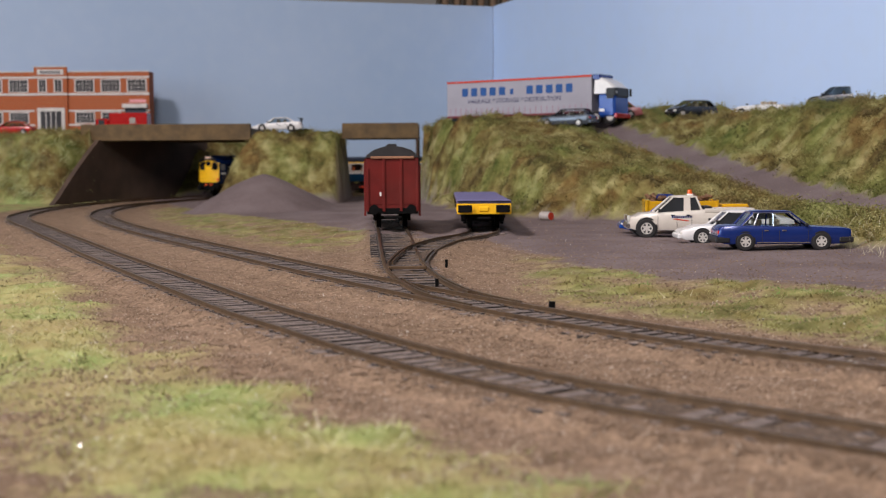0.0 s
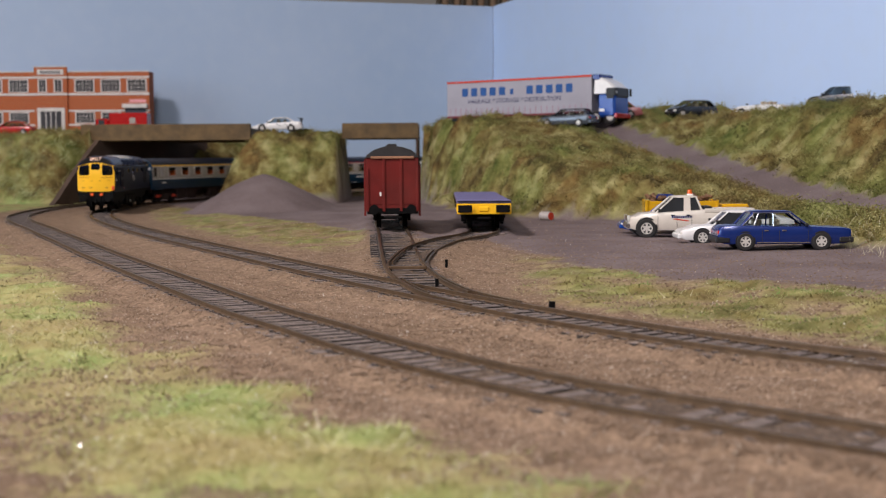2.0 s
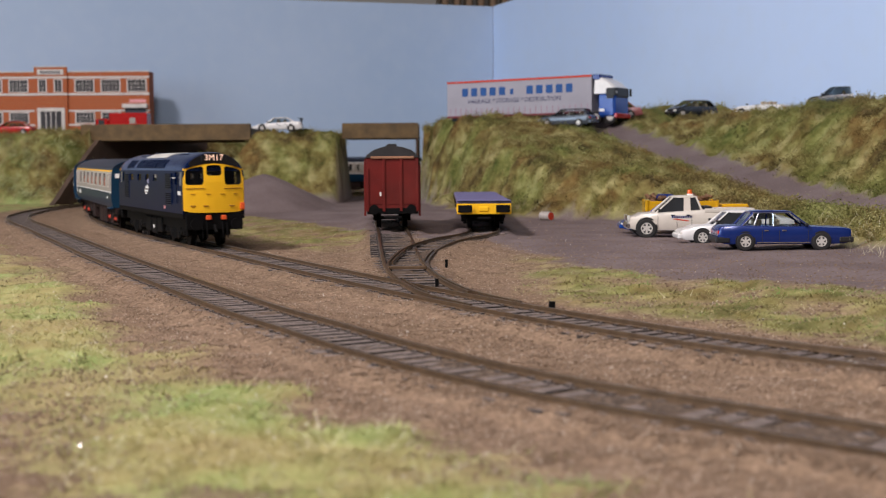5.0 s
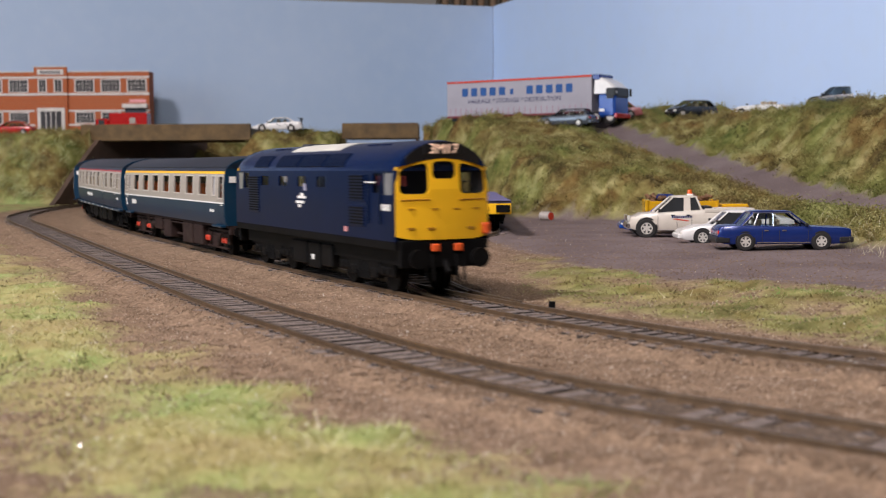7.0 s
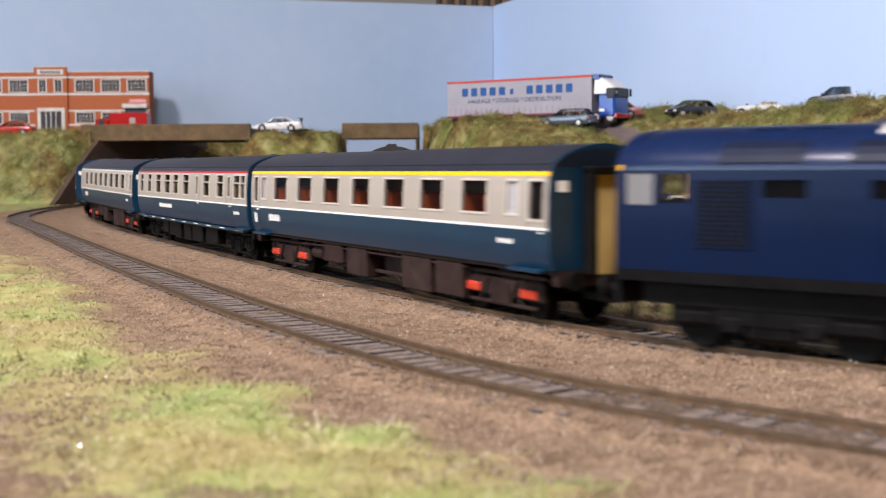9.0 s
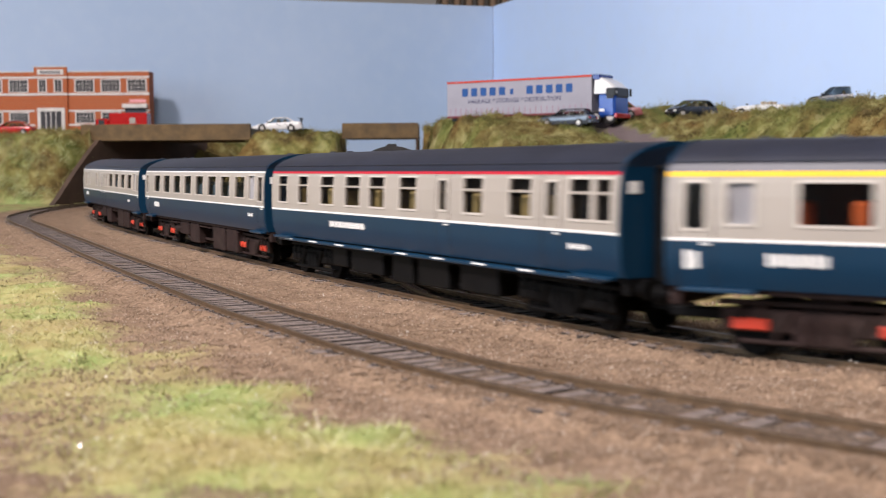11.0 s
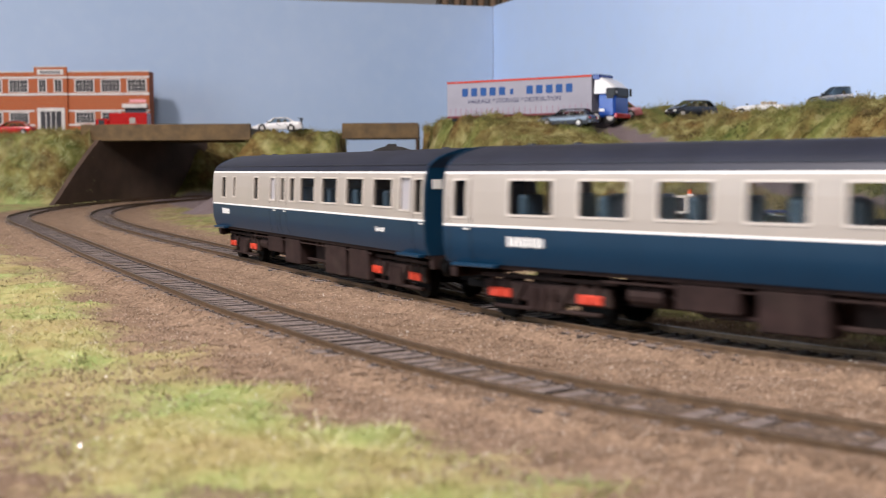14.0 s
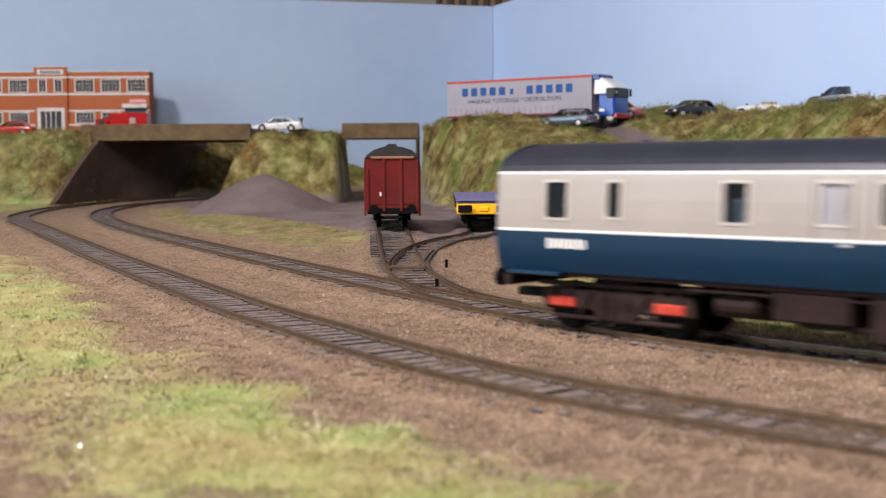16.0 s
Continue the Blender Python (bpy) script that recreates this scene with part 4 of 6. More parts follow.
def cab_end(root, e, s):
    """One bowed cab front with three windows, route box, lamps and buffers."""
    def bow(y, z):
        return s * (e + 1.8 - (y / 17.2) ** 2 * 2.0 - max(0, z - 36) * 0.10)

    def arch(y, z):
        """Lines above the waist follow the arched brow and lean in with the body; the skirt rises towards its corners."""
        k = max(0, (z - 36) / 10.6)
        low = max(0, (22 - z) / 3) * 1.2 * max(0, (abs(y) - 9) / 8.2) ** 2
        return y * (1 - 0.022 * k), z - (y / 17.2) ** 2 * 3.5 * k + low

    def cells(bm, xs, zs, holes, depth, edge):
        solid = {}
        for i in range(len(xs) - 1):
            for k in range(len(zs) - 1):
                cy, cz = (xs[i] + xs[i + 1]) / 2, (zs[k] + zs[k + 1]) / 2
                solid[i, k] = not any(h[0] < cy < h[1] and h[2] < cz < h[3] for h in holes)
        vo, vi = {}, {}

        def vert(store, i, k, d):
            if (i, k) not in store:
                y, z = xs[i], zs[k]
                if abs(z - edge[0]) < 1e-6:
                    z = edge[1](y)
                y, z = arch(y, z)
                store[i, k] = bm.verts.new((bow(y, z) - s * d, y, z))
            return store[i, k]
        for (i, k), on in solid.items():
            if on:
                quad = ((i, k), (i + 1, k), (i + 1, k + 1), (i, k + 1))
                o, n = [vert(vo, *q, 0) for q in quad], [vert(vi, *q, depth) for q in quad]
                bm.faces.new(o)
                bm.faces.new(n[::-1])
                for (di, dk), (a, b) in (((0, -1), (0, 1)), ((1, 0), (1, 2)), ((0, 1), (2, 3)), ((-1, 0), (3, 0))):
                    if not solid.get((i + di, k + dk), False):
                        bm.faces.new((o[a], n[a], n[b], o[b]))
        bmesh.ops.recalc_face_normals(bm, faces=bm.faces[:])
    holes = [(-15.9, -5.9, 34.4, 45.2), (-4.3, 4.3, 39.5, 45.4), (5.9, 15.9, 34.4, 45.2)]
    ys = sorted({-17.2, -16.4, 0, 16.4, 17.2, -13, -11, -8, 8, 11, 13, *(v for h in holes for v in h[:2])})
    zs = [19.0, 20.5, 22, 28, 32.8, 33.4, 34.4, 36.0, 39.5, 45.2, 45.4, 46.6]
    bm = bmesh.new()
    cells(bm, ys, zs, holes, 0.9, (46.6, lambda y: 46.9))
    for y0, y1, z0, z1 in holes:
        for cy, sy in ((y0, 1), (y1, -1)):
            for cz, sz in ((z0, 1), (z1, -1)):
                web = []
                for a, b in ((0, 0), (1.5, 0), (0.45, 0.45), (0, 1.5)):
                    yy, zz = arch(cy + a * sy, cz + b * sz)
                    web.append((bow(yy, zz), yy, zz))
                loft(bm, [[(p[0] - s * d, p[1], p[2]) for p in web] for d in (0.02, 0.85)])
    face = part("cab_front", bm, M_YELLOW, root, "warning-yellow cab front")
    for y0, y1, z0, z1 in holes:
        bm = bmesh.new()
        vs = [bm.verts.new((bow(y, z) - s * 0.7, y, z)) for y, z in (arch(*q) for q in ((y0 - .3, z0 - .3), (y1 + .3, z0 - .3), (y1 + .3, z1 + .3), (y0 - .3, z1 + .3)))]
        f = bm.faces.new(vs)
        bmesh.ops.solidify(bm, geom=[f], thickness=0.25)
        bmesh.ops.recalc_face_normals(bm, faces=bm.faces[:])
        part("windscreen", bm, M_GLASS, face)
        bm = bmesh.new()
        rim = [arch(*q) for q in ((y0, z0), (y1, z0), (y1, z1), (y0, z1))]
        for (ya, za), (yb, zb) in zip(rim, rim[1:] + rim[:1]):
            tube(bm, (bow(ya, za) - s * 0.5, ya, za), (bow(yb, zb) - s * 0.5, yb, zb), 0.22, seg=6)
        part("windscreen_rubber", bm, M_DARK, face)
    bm = bmesh.new()
    for y0, y1 in ((-15.5, -5.5), (5.5, 15.5)):
        a, b = bow(y0, 32.5), bow(y1, 32.5)
        tube(bm, (a + s * .3, y0, 32.4), (b + s * .3, y1, 32.6), 0.28, seg=6)
    part("handrail", bm, M_YELLOW_DARK, face)
    bm = bmesh.new()
    for y in (-12, -3.5, 4.5, 12):
        box(bm, min(bow(y, 31), bow(y, 31) + s * .4), max(bow(y, 31), bow(y, 31) + s * .4), y - 1.2, y + 1.2, 29.2, 29.6)
    for y in (-12, -5, 10):
        box(bm, min(bow(y, 23), bow(y, 23) + s * .5), max(bow(y, 23), bow(y, 23) + s * .5), y - 1.4, y + 1.4, 22.4, 23.2, 0.1)
    part("lamp_bracket", bm, M_YELLOW_DARK, face)
    # route indicator box under the roof's edge
    bm = bmesh.new()
    half = [(w * 0.975, 42.3 + (z - 42.3) * 0.97) for z, w in LOCO_ROOF[1:]]
    ring = [(-y, z) for y, z in half] + [(y, z) for y, z in half[-2::-1]]
    under = [arch(y, 46.7) for y in (14, 10, 6, 0, -6, -10, -14)]
    loft(bm, [[(s * (e - 3.2), y, z) for y, z in ring + under], [(s * (e + 0.4), y * 0.985, z - 0.25) for y, z in ring + under]])
    crown = part("cab_crown", bm, M_BLUE_ROOF, root, "blue brow above the cab windows", smooth=True)
    bm = bmesh.new()
    loft(bm, [[(s * (e + q), y * k, 46 + (z - 46) * k - 0.3) for y, z in ring[2:-2] + under] for q, k in ((0.3, 0.985), (0.85, 0.97))])
    part("brow_panel", bm, M_DARK, crown, "black panel around the route code")
    if s > 0:
        panel = boxpart("route_panel", M_DARK, crown, e + 0.7, e + 1.2, -7.2, 7.2, 47.4, 51.2, 0.2)
        txt = bpy.data.curves.new("route_code", "FONT")
        txt.body, txt.size, txt.extrude = "3M17", 4.7 * MM, 0.05 * MM
        txt.align_x, txt.align_y = "CENTER", "CENTER"
        txt.materials.append(M_CODE)
        to = new("route_code", txt)
        to.parent = panel
        to.matrix_local = Matrix.Translation(((e + 1.3) * MM, 0, 49.4 * MM)) @ Matrix(((0, 0, 1, 0), (1, 0, 0, 0), (0, 1, 0, 0), (0, 0, 0, 1)))
    beam = boxpart("buffer_beam", M_BLACK, root, min(s * (e - 1), s * (e + 1)), max(s * (e - 1), s * (e + 1)), -16, 16, 9.5, 18.9, 0.3)
    for y in (-11.4, 11.4):
        bm = bmesh.new()
        tube(bm, (s * e, y, 12.8), (s * (e + 5), y, 12.8), 1.5, seg=12)
        tube(bm, (s * (e + 5), y, 12.8), (s * (e + 6.4), y, 12.8), 3.3, seg=18)
        part("buffer", bm, M_BLACK, beam)
    for y in (-3.5, 5.0):
        boxpart("pipe_tap", M_TAP, beam, min(s * (e + 1), s * (e + 2.6)), max(s * (e + 1), s * (e + 2.6)), y - 1.4, y + 1.4, 15.0, 17.6, 0.3)
    boxpart("tail_lamp", M_TAP, face, min(s * (e + 0.2), s * (e + 2)), max(s * (e + 0.2), s * (e + 2)), 14.6, 17.2, 20.4, 24.4, 0.5)
    bm = bmesh.new()
    tube(bm, (s * (e + 1), 0, 12), (s * (e + 5), 0, 8), 1.0, seg=8)
    for y in (-7, -4.5, 4.5, 7):
        tube(bm, (s * (e + 1.5), y, 14), (s * (e + 2.6), y, 5), 0.5, seg=6)
    part("coupling_hoses", bm, M_BLACK, beam)


M_PALE_LILAC = paint("pale_lilac_print", (0.30, 0.29, 0.38), 0.5)
M_PALE_RED = paint("pale_red_print", (0.7, 0.3, 0.3), 0.5)
# Cab side panes: a pale reflection painted in as flat grey.
M_CABPANE_SHEEN = paint("cab_pane_painted_sheen", (0.20, 0.20, 0.20), 0.12, 0, 0.15, 60)
M_PANEL = paint("roof_panel_cream", (0.62, 0.60, 0.54), 0.4)
M_YELLOW_DARK = paint("yellow_fittings", (0.42, 0.20, 0.01), 0.5)
M_CODE = glow("route_code_white", (0.95, 0.62, 0.45), 0.6)
loco = locomotive()


# ---- sidings ----
def smooth_line(pts, step=6.0):
    """A smooth curve through plan points, as evenly spaced places."""
    p = [Vector((*q, 0)) for q in pts]
    out = []
    for i in range(len(p) - 1):
        a, b, c, d = p[max(i - 1, 0)], p[i], p[i + 1], p[min(i + 2, len(p) - 1)]
        n = max(2, int((c - b).length / step))
        for k in range(n):
            u = k / n
            out.append(0.5 * (2 * b + (c - a) * u + (2 * a - 5 * b + 4 * c - d) * u * u + (3 * b - a - 3 * c + d) * u ** 3))
    return out + [p[-1]]


def siding_height(x, y):
    ax, ay = np.array([x], float), np.array([y], float)
    li, _ = dist_poly(ax, ay, list(zip(TX[100::20], TY[100::20])))
    return float(grade(ay)[0] + yard_rise(ax, ay, li)[0])


def offset_line(line, off):
    out = []
    for i, q in enumerate(line):
        d = (line[min(i + 1, len(line) - 1)] - line[max(i - 1, 0)]).normalized()
        x, y = q.x - d.y * off, q.y + d.x * off
        out.append((x, y, siding_height(q.x, q.y) + 0.05))
    return out


SIDING_VAN = smooth_line(VAN_LINE)
SIDING_FLAT = smooth_line(FLAT_LINE)
for label, line, start in (("weathered siding track leading under the short bridge", SIDING_VAN, 4), ("weathered siding track curving off into the yard", SIDING_FLAT, 0)):
    root = thing("siding_track", label, "track", kind="structure")
    for off in (-9, 9):
        rail("rail", offset_line(line, off), root, 0.9)
    for off in (-7.2, 7.2):
        rail("check_rail", offset_line(line[6:16], off), root, 0.7)
    walked = 99.0
    for a, b in zip(line[start:], line[start + 1:]):
        walked += (b - a).length
        if walked > 7.0 and a.y < 1000:
            walked = 0
            o = new("sleeper", SLEEPER)
            o.parent = root
            o.matrix_local = at(a.x, a.y, siding_height(a.x, a.y) - 0.2, math.degrees(math.atan2(b.y - a.y, b.x - a.x)) + random.uniform(-2, 2))
# point motor pin and a wooden stop beside the turnout
bm = bmesh.new()
box(bm, -0.9, 0.9, -0.8, 0.8, -4, 1.2, 0.2)
part_ob = part("point_lever", bm, M_BLACK)
part_ob.matrix_world = at(34, 394, 0, 10)
tagged(part_ob, "small black point lever standing beside the turnout", "lever")

for px, py, pz in ((1.5, 570, 0.7), (-2.4, 480, 0.0)):
    bm = bmesh.new()
    box(bm, -0.6, 0.6, -0.5, 0.5, -4, pz, 0.15)
    pin = part("point_pin", bm, M_BLACK)
    pin.matrix_world = at(px, py, 1.0, 20)
    tagged(pin, "short black pin standing in the ballast by the turnout", "pin")
bm = bmesh.new()
box(bm, -8.6, 8.6, -1.2, 1.2, -1.2, 0.2, 0.2)
tie = part("tie_bar", bm, M_RAIL)
tie.matrix_world = at(-15.8, 552, siding_height(-15.8, 552), 3)
tagged(tie, "rusty brown tie bar lying between the turnout rails", "tie bar")

# ---- goods wagons ----
M_BAUXITE = paint("bauxite_red", (0.125, 0.010, 0.008), 0.55, 0, 0.2, 90, wear=0.12, spec=0.25)
M_TAN = paint("tan_board", (0.30, 0.14, 0.075), 0.7, 0, 0.2, 90)
M_LILAC = paint("lilac_deck", (0.155, 0.145, 0.30), 0.7, 0, 0.15, 90)


def buffers(root, x, s, y=11.4, z=12.6, oval=False):
    for yy in (-y, y):
        bm = bmesh.new()
        tube(bm, (x, yy, z), (x + s * 5, yy, z), 1.6, seg=12)
        if oval:
            box(bm, min(x + s * 5, x + s * 6.2), max(x + s * 5, x + s * 6.2), yy - 4.3, yy + 4.3, z - 2.3, z + 2.3, 0.55, None, 2)
        else:
            tube(bm, (x + s * 5, yy, z), (x + s * 6.2, yy, z), 3.0, seg=18)
        part("buffer", bm, M_BLACK, root)


def covered_van():
    root = thing("covered_van", "weathered dark red goods van with a black arched roof", "goods wagon", at(-36, 864, siding_height(-36, 864), -86.3))
    L = 72.0
    w = 16.4
    boxpart("body_shell", M_BAUXITE, root, -L, L, -w, w, 12.5, 45.0, 0.4)
    for s in (-1, 1):
        for y in (-w + 0.8, -5.4, 5.4, w - 0.8):
            boxpart("end_stanchion", M_BAUXITE, root, min(s * L, s * (L + 1.3)), max(s * L, s * (L + 1.3)), y - 0.8, y + 0.8, 11, 38 if abs(y) > 10 else 44, 0.2)
        for z in np.arange(15.5, 44, 3.1):
            boxpart("end_plank", M_BAUXITE, root, min(s * L, s * (L + 0.35)), max(s * L, s * (L + 0.35)), -w + 0.3, w - 0.3, z + 0.02, z + 3.08)
        boxpart("roof_end_board", M_TAN, root, min(s * L, s * (L + 1.6)), max(s * L, s * (L + 1.6)), -13.5, 13.5, 43.8, 45.4, 0.3)
        boxpart("buffer_beam", M_BLACK, root, min(s * (L - 2), s * (L + 0.8)), max(s * (L - 2), s * (L + 0.8)), -16, 16, 9.2, 13.0, 0.3)
        buffers(root, s * (L + 0.5), s, 11.6, 12.4)
        boxpart("coupling", M_BLACK, root, min(s * L, s * (L + 8)), max(s * L, s * (L + 8)), -5.5, 5.5, 6.5, 8.0, 0.3)
        for y in (-11, 11):
            boxpart("axle_guard", M_BLACK, root, s * 46 - 8, s * 46 + 8, y - 1, y + 1, 4.5, 12.5, 0.4)
        wheelset(root, s * 46, 6.2)
    for side in (-1, 1):
        for x in (-48, -18, 18, 48):
            boxpart("side_stanchion", M_BAUXITE, root, x - 0.9, x + 0.9, min(side * w, side * (w + 1.0)), max(side * w, side * (w + 1.0)), 12, 44, 0.2)
        boxpart("sliding_door", M_BAUXITE, root, -16, 16, min(side * w, side * (w + 0.8)), max(side * w, side * (w + 0.8)), 13.5, 43, 0.3)
        boxpart("door_post", M_BAUXITE, root, L - 5, L - 3, min(side * w, side * (w + 1.4)), max(side * w, side * (w + 1.4)), 8, 40, 0.2)
    bm = bmesh.new()
    sec = [(w + 0.6, 44.6), (w - 1, 46.6), (w * 0.72, 49.3), (w * 0.36, 51.2), (0, 51.9)]
    ring = [(-y, z) for y, z in sec] + [(y, z) for y, z in sec[-2::-1]]
    loft(bm, [[(x, y, z) for y, z in ring] for x in (-L - 1, L + 1)])
    part("roof", bm, M_DARKROOF, root, "black arched roof", smooth=True)
    for x in (-40, 0, 40, 64):
        boxpart("roof_vent", M_DARKROOF, root, x - 3, x + 3, -3, 3, 51, 53.2, 0.6)
    boxpart("ticket_clip", M_WHITE, root, L + 0.3, L + 0.7, -8.0, -7.0, 20.5, 23.0)
    boxpart("underframe", M_BLACK, root, -L + 2, L - 2, -12, 12, 9.4, 12.6)
    return root


def flat_wagon():
    root = thing("flat_wagon", "low flat wagon with yellow ends and a lilac-grey deck", "goods wagon", at(25.7, 907, siding_height(25.7, 907), -90.2))
    L = 134.0
    boxpart("deck", M_LILAC, root, -L, L, -16.8, 16.8, 15.8, 17.4, 0.2)
    for x in np.arange(-L + 9, L - 5, 18.0):
        boxpart("deck_plate", M_LILAC, root, x - 8.6, x + 8.6, -16.4, 16.4, 17.4, 17.65, 0.08)
    for s in (-1, 1):
        beam = boxpart("end_beam", M_YELLOW, root, min(s * (L - 2), s * (L + 0.6)), max(s * (L - 2), s * (L + 0.6)), -16.6, 16.6, 9.2, 15.7, 0.3)
        boxpart("coupler_plate", M_YELLOW, beam, min(s * L, s * (L + 1.2)), max(s * L, s * (L + 1.2)), -3, 3, 10.8, 14.0, 0.5)
        buffers(root, s * (L - 2.6), s, 11.6, 12.6, oval=True)
        boxpart("coupling", M_BLACK, root, min(s * L, s * (L + 5)), max(s * L, s * (L + 5)), -4, 4, 6.2, 7.6, 0.3)
        bogie(root, s * 98, 30, M_BLACK, red=False, r=5.6)
    for side in (-1, 1):
        boxpart("side_sill", M_YELLOW, root, -L, L, min(side * 14.5, side * 16.7), max(side * 14.5, side * 16.7), 10.2, 15.7, 0.3)
        for x in np.arange(-120, 121, 24.0):
            boxpart("rope_hook", M_BLACK, root, x - 1, x + 1, min(side * 16.6, side * 17.3), max(side * 16.6, side * 17.3), 13, 15.5, 0.2)
    boxpart("underframe", M_BLACK, root, -L + 4, L - 4, -10, 10, 8.6, 15.7)
    return root


M_DARKROOF = paint("van_roof_black", (0.020, 0.018, 0.018), 0.8, 0, 0.3, 120)
covered_van()
flat_wagon()

# ---- road vehicles ----
M_TYRE = paint("tyre_rubber", (0.016, 0.015, 0.015), 0.8)
M_RIM = paint("silver_rim", (0.66, 0.63, 0.58), 0.3, 0.15, 0.1, 300)
M_CHROME = paint("chrome_trim", (0.75, 0.75, 0.76), 0.18, 1.0, 0.03)
M_TRIM = paint("black_trim", (0.015, 0.015, 0.016), 0.45)
M_CABIN = paint("tan_interior", (0.42, 0.34, 0.24), 0.7)
M_LAMP_RED = paint("red_lens", (0.45, 0.015, 0.01), 0.2)
M_LAMP_CLEAR = paint("clear_lens", (0.75, 0.72, 0.66), 0.15)
M_DARKGLASS = paint("dark_car_window", (0.03, 0.032, 0.035), 0.12, 0, 0.1)
M_CARGLASS = glass("car_glass", (0.55, 0.6, 0.6))
PAINTS = {n: paint(n + "_car_paint", c, 0.25, m, 0.05, 200, wear=0.04, coat=0.25) for n, c, m in (
    ("blue", (0.010, 0.028, 0.16), 0.2), ("bright_blue", (0.01, 0.06, 0.30), 0.1), ("white", (0.74, 0.72, 0.70), 0), ("cream", (0.66, 0.60, 0.52), 0),
    ("black", (0.015, 0.018, 0.024), 0.1), ("grey", (0.11, 0.125, 0.15), 0.5), ("red", (0.42, 0.012, 0.012), 0), ("pink", (0.62, 0.20, 0.19), 0), ("yellow", (0.62, 0.33, 0.01), 0))}


def road_wheel(root, x, y, r, w):
    hub = new("wheel")
    hub.parent, hub.matrix_local = root, at(x, y, r)
    s = 1 if y > 0 else -1
    bm = bmesh.new()
    prof = [(0.60 * r, -w / 2), (0.93 * r, -w / 2), (r, -w / 2 + 0.5), (r, w / 2 - 0.5), (0.93 * r, w / 2), (0.60 * r, w / 2)]
    n = 24
    loft(bm, [[(rr * math.cos(6.2832 * i / n), q, rr * math.sin(6.2832 * i / n)) for rr, q in prof] for i in list(range(n)) + [0]], caps=False)
    bmesh.ops.remove_doubles(bm, verts=bm.verts[:], dist=0.001)
    part("tyre", bm, M_TYRE, hub, smooth=True)
    bm = bmesh.new()
    tube(bm, (0, s * (w / 2 - 1.3), 0), (0, s * (w / 2 - 0.9), 0), 0.62 * r, seg=20)
    tube(bm, (0, s * (w / 2 - 0.9), 0), (0, s * (w / 2 - 0.1), 0), 0.22 * r, seg=10)
    for i in range(6):
        a = 6.2832 * i / 6
        box(bm, -0.11 * r, 0.11 * r, -0.35, 0.35, 0.1 * r, 0.60 * r, 0, Matrix.Translation((0, s * (w / 2 - 0.5), 0)) @ Matrix.Rotation(a, 4, "Y"))
    loft(bm, [[(rr * math.cos(6.2832 * i / n), s * q, rr * math.sin(6.2832 * i / n)) for rr, q in ((0.52 * r, w / 2 - 0.5), (0.63 * r, w / 2 - 0.5), (0.63 * r, w / 2), (0.55 * r, w / 2))] for i in list(range(n)) + [0]], caps=False)
    part("rim", bm, M_RIM, hub, "silver wheel rim")


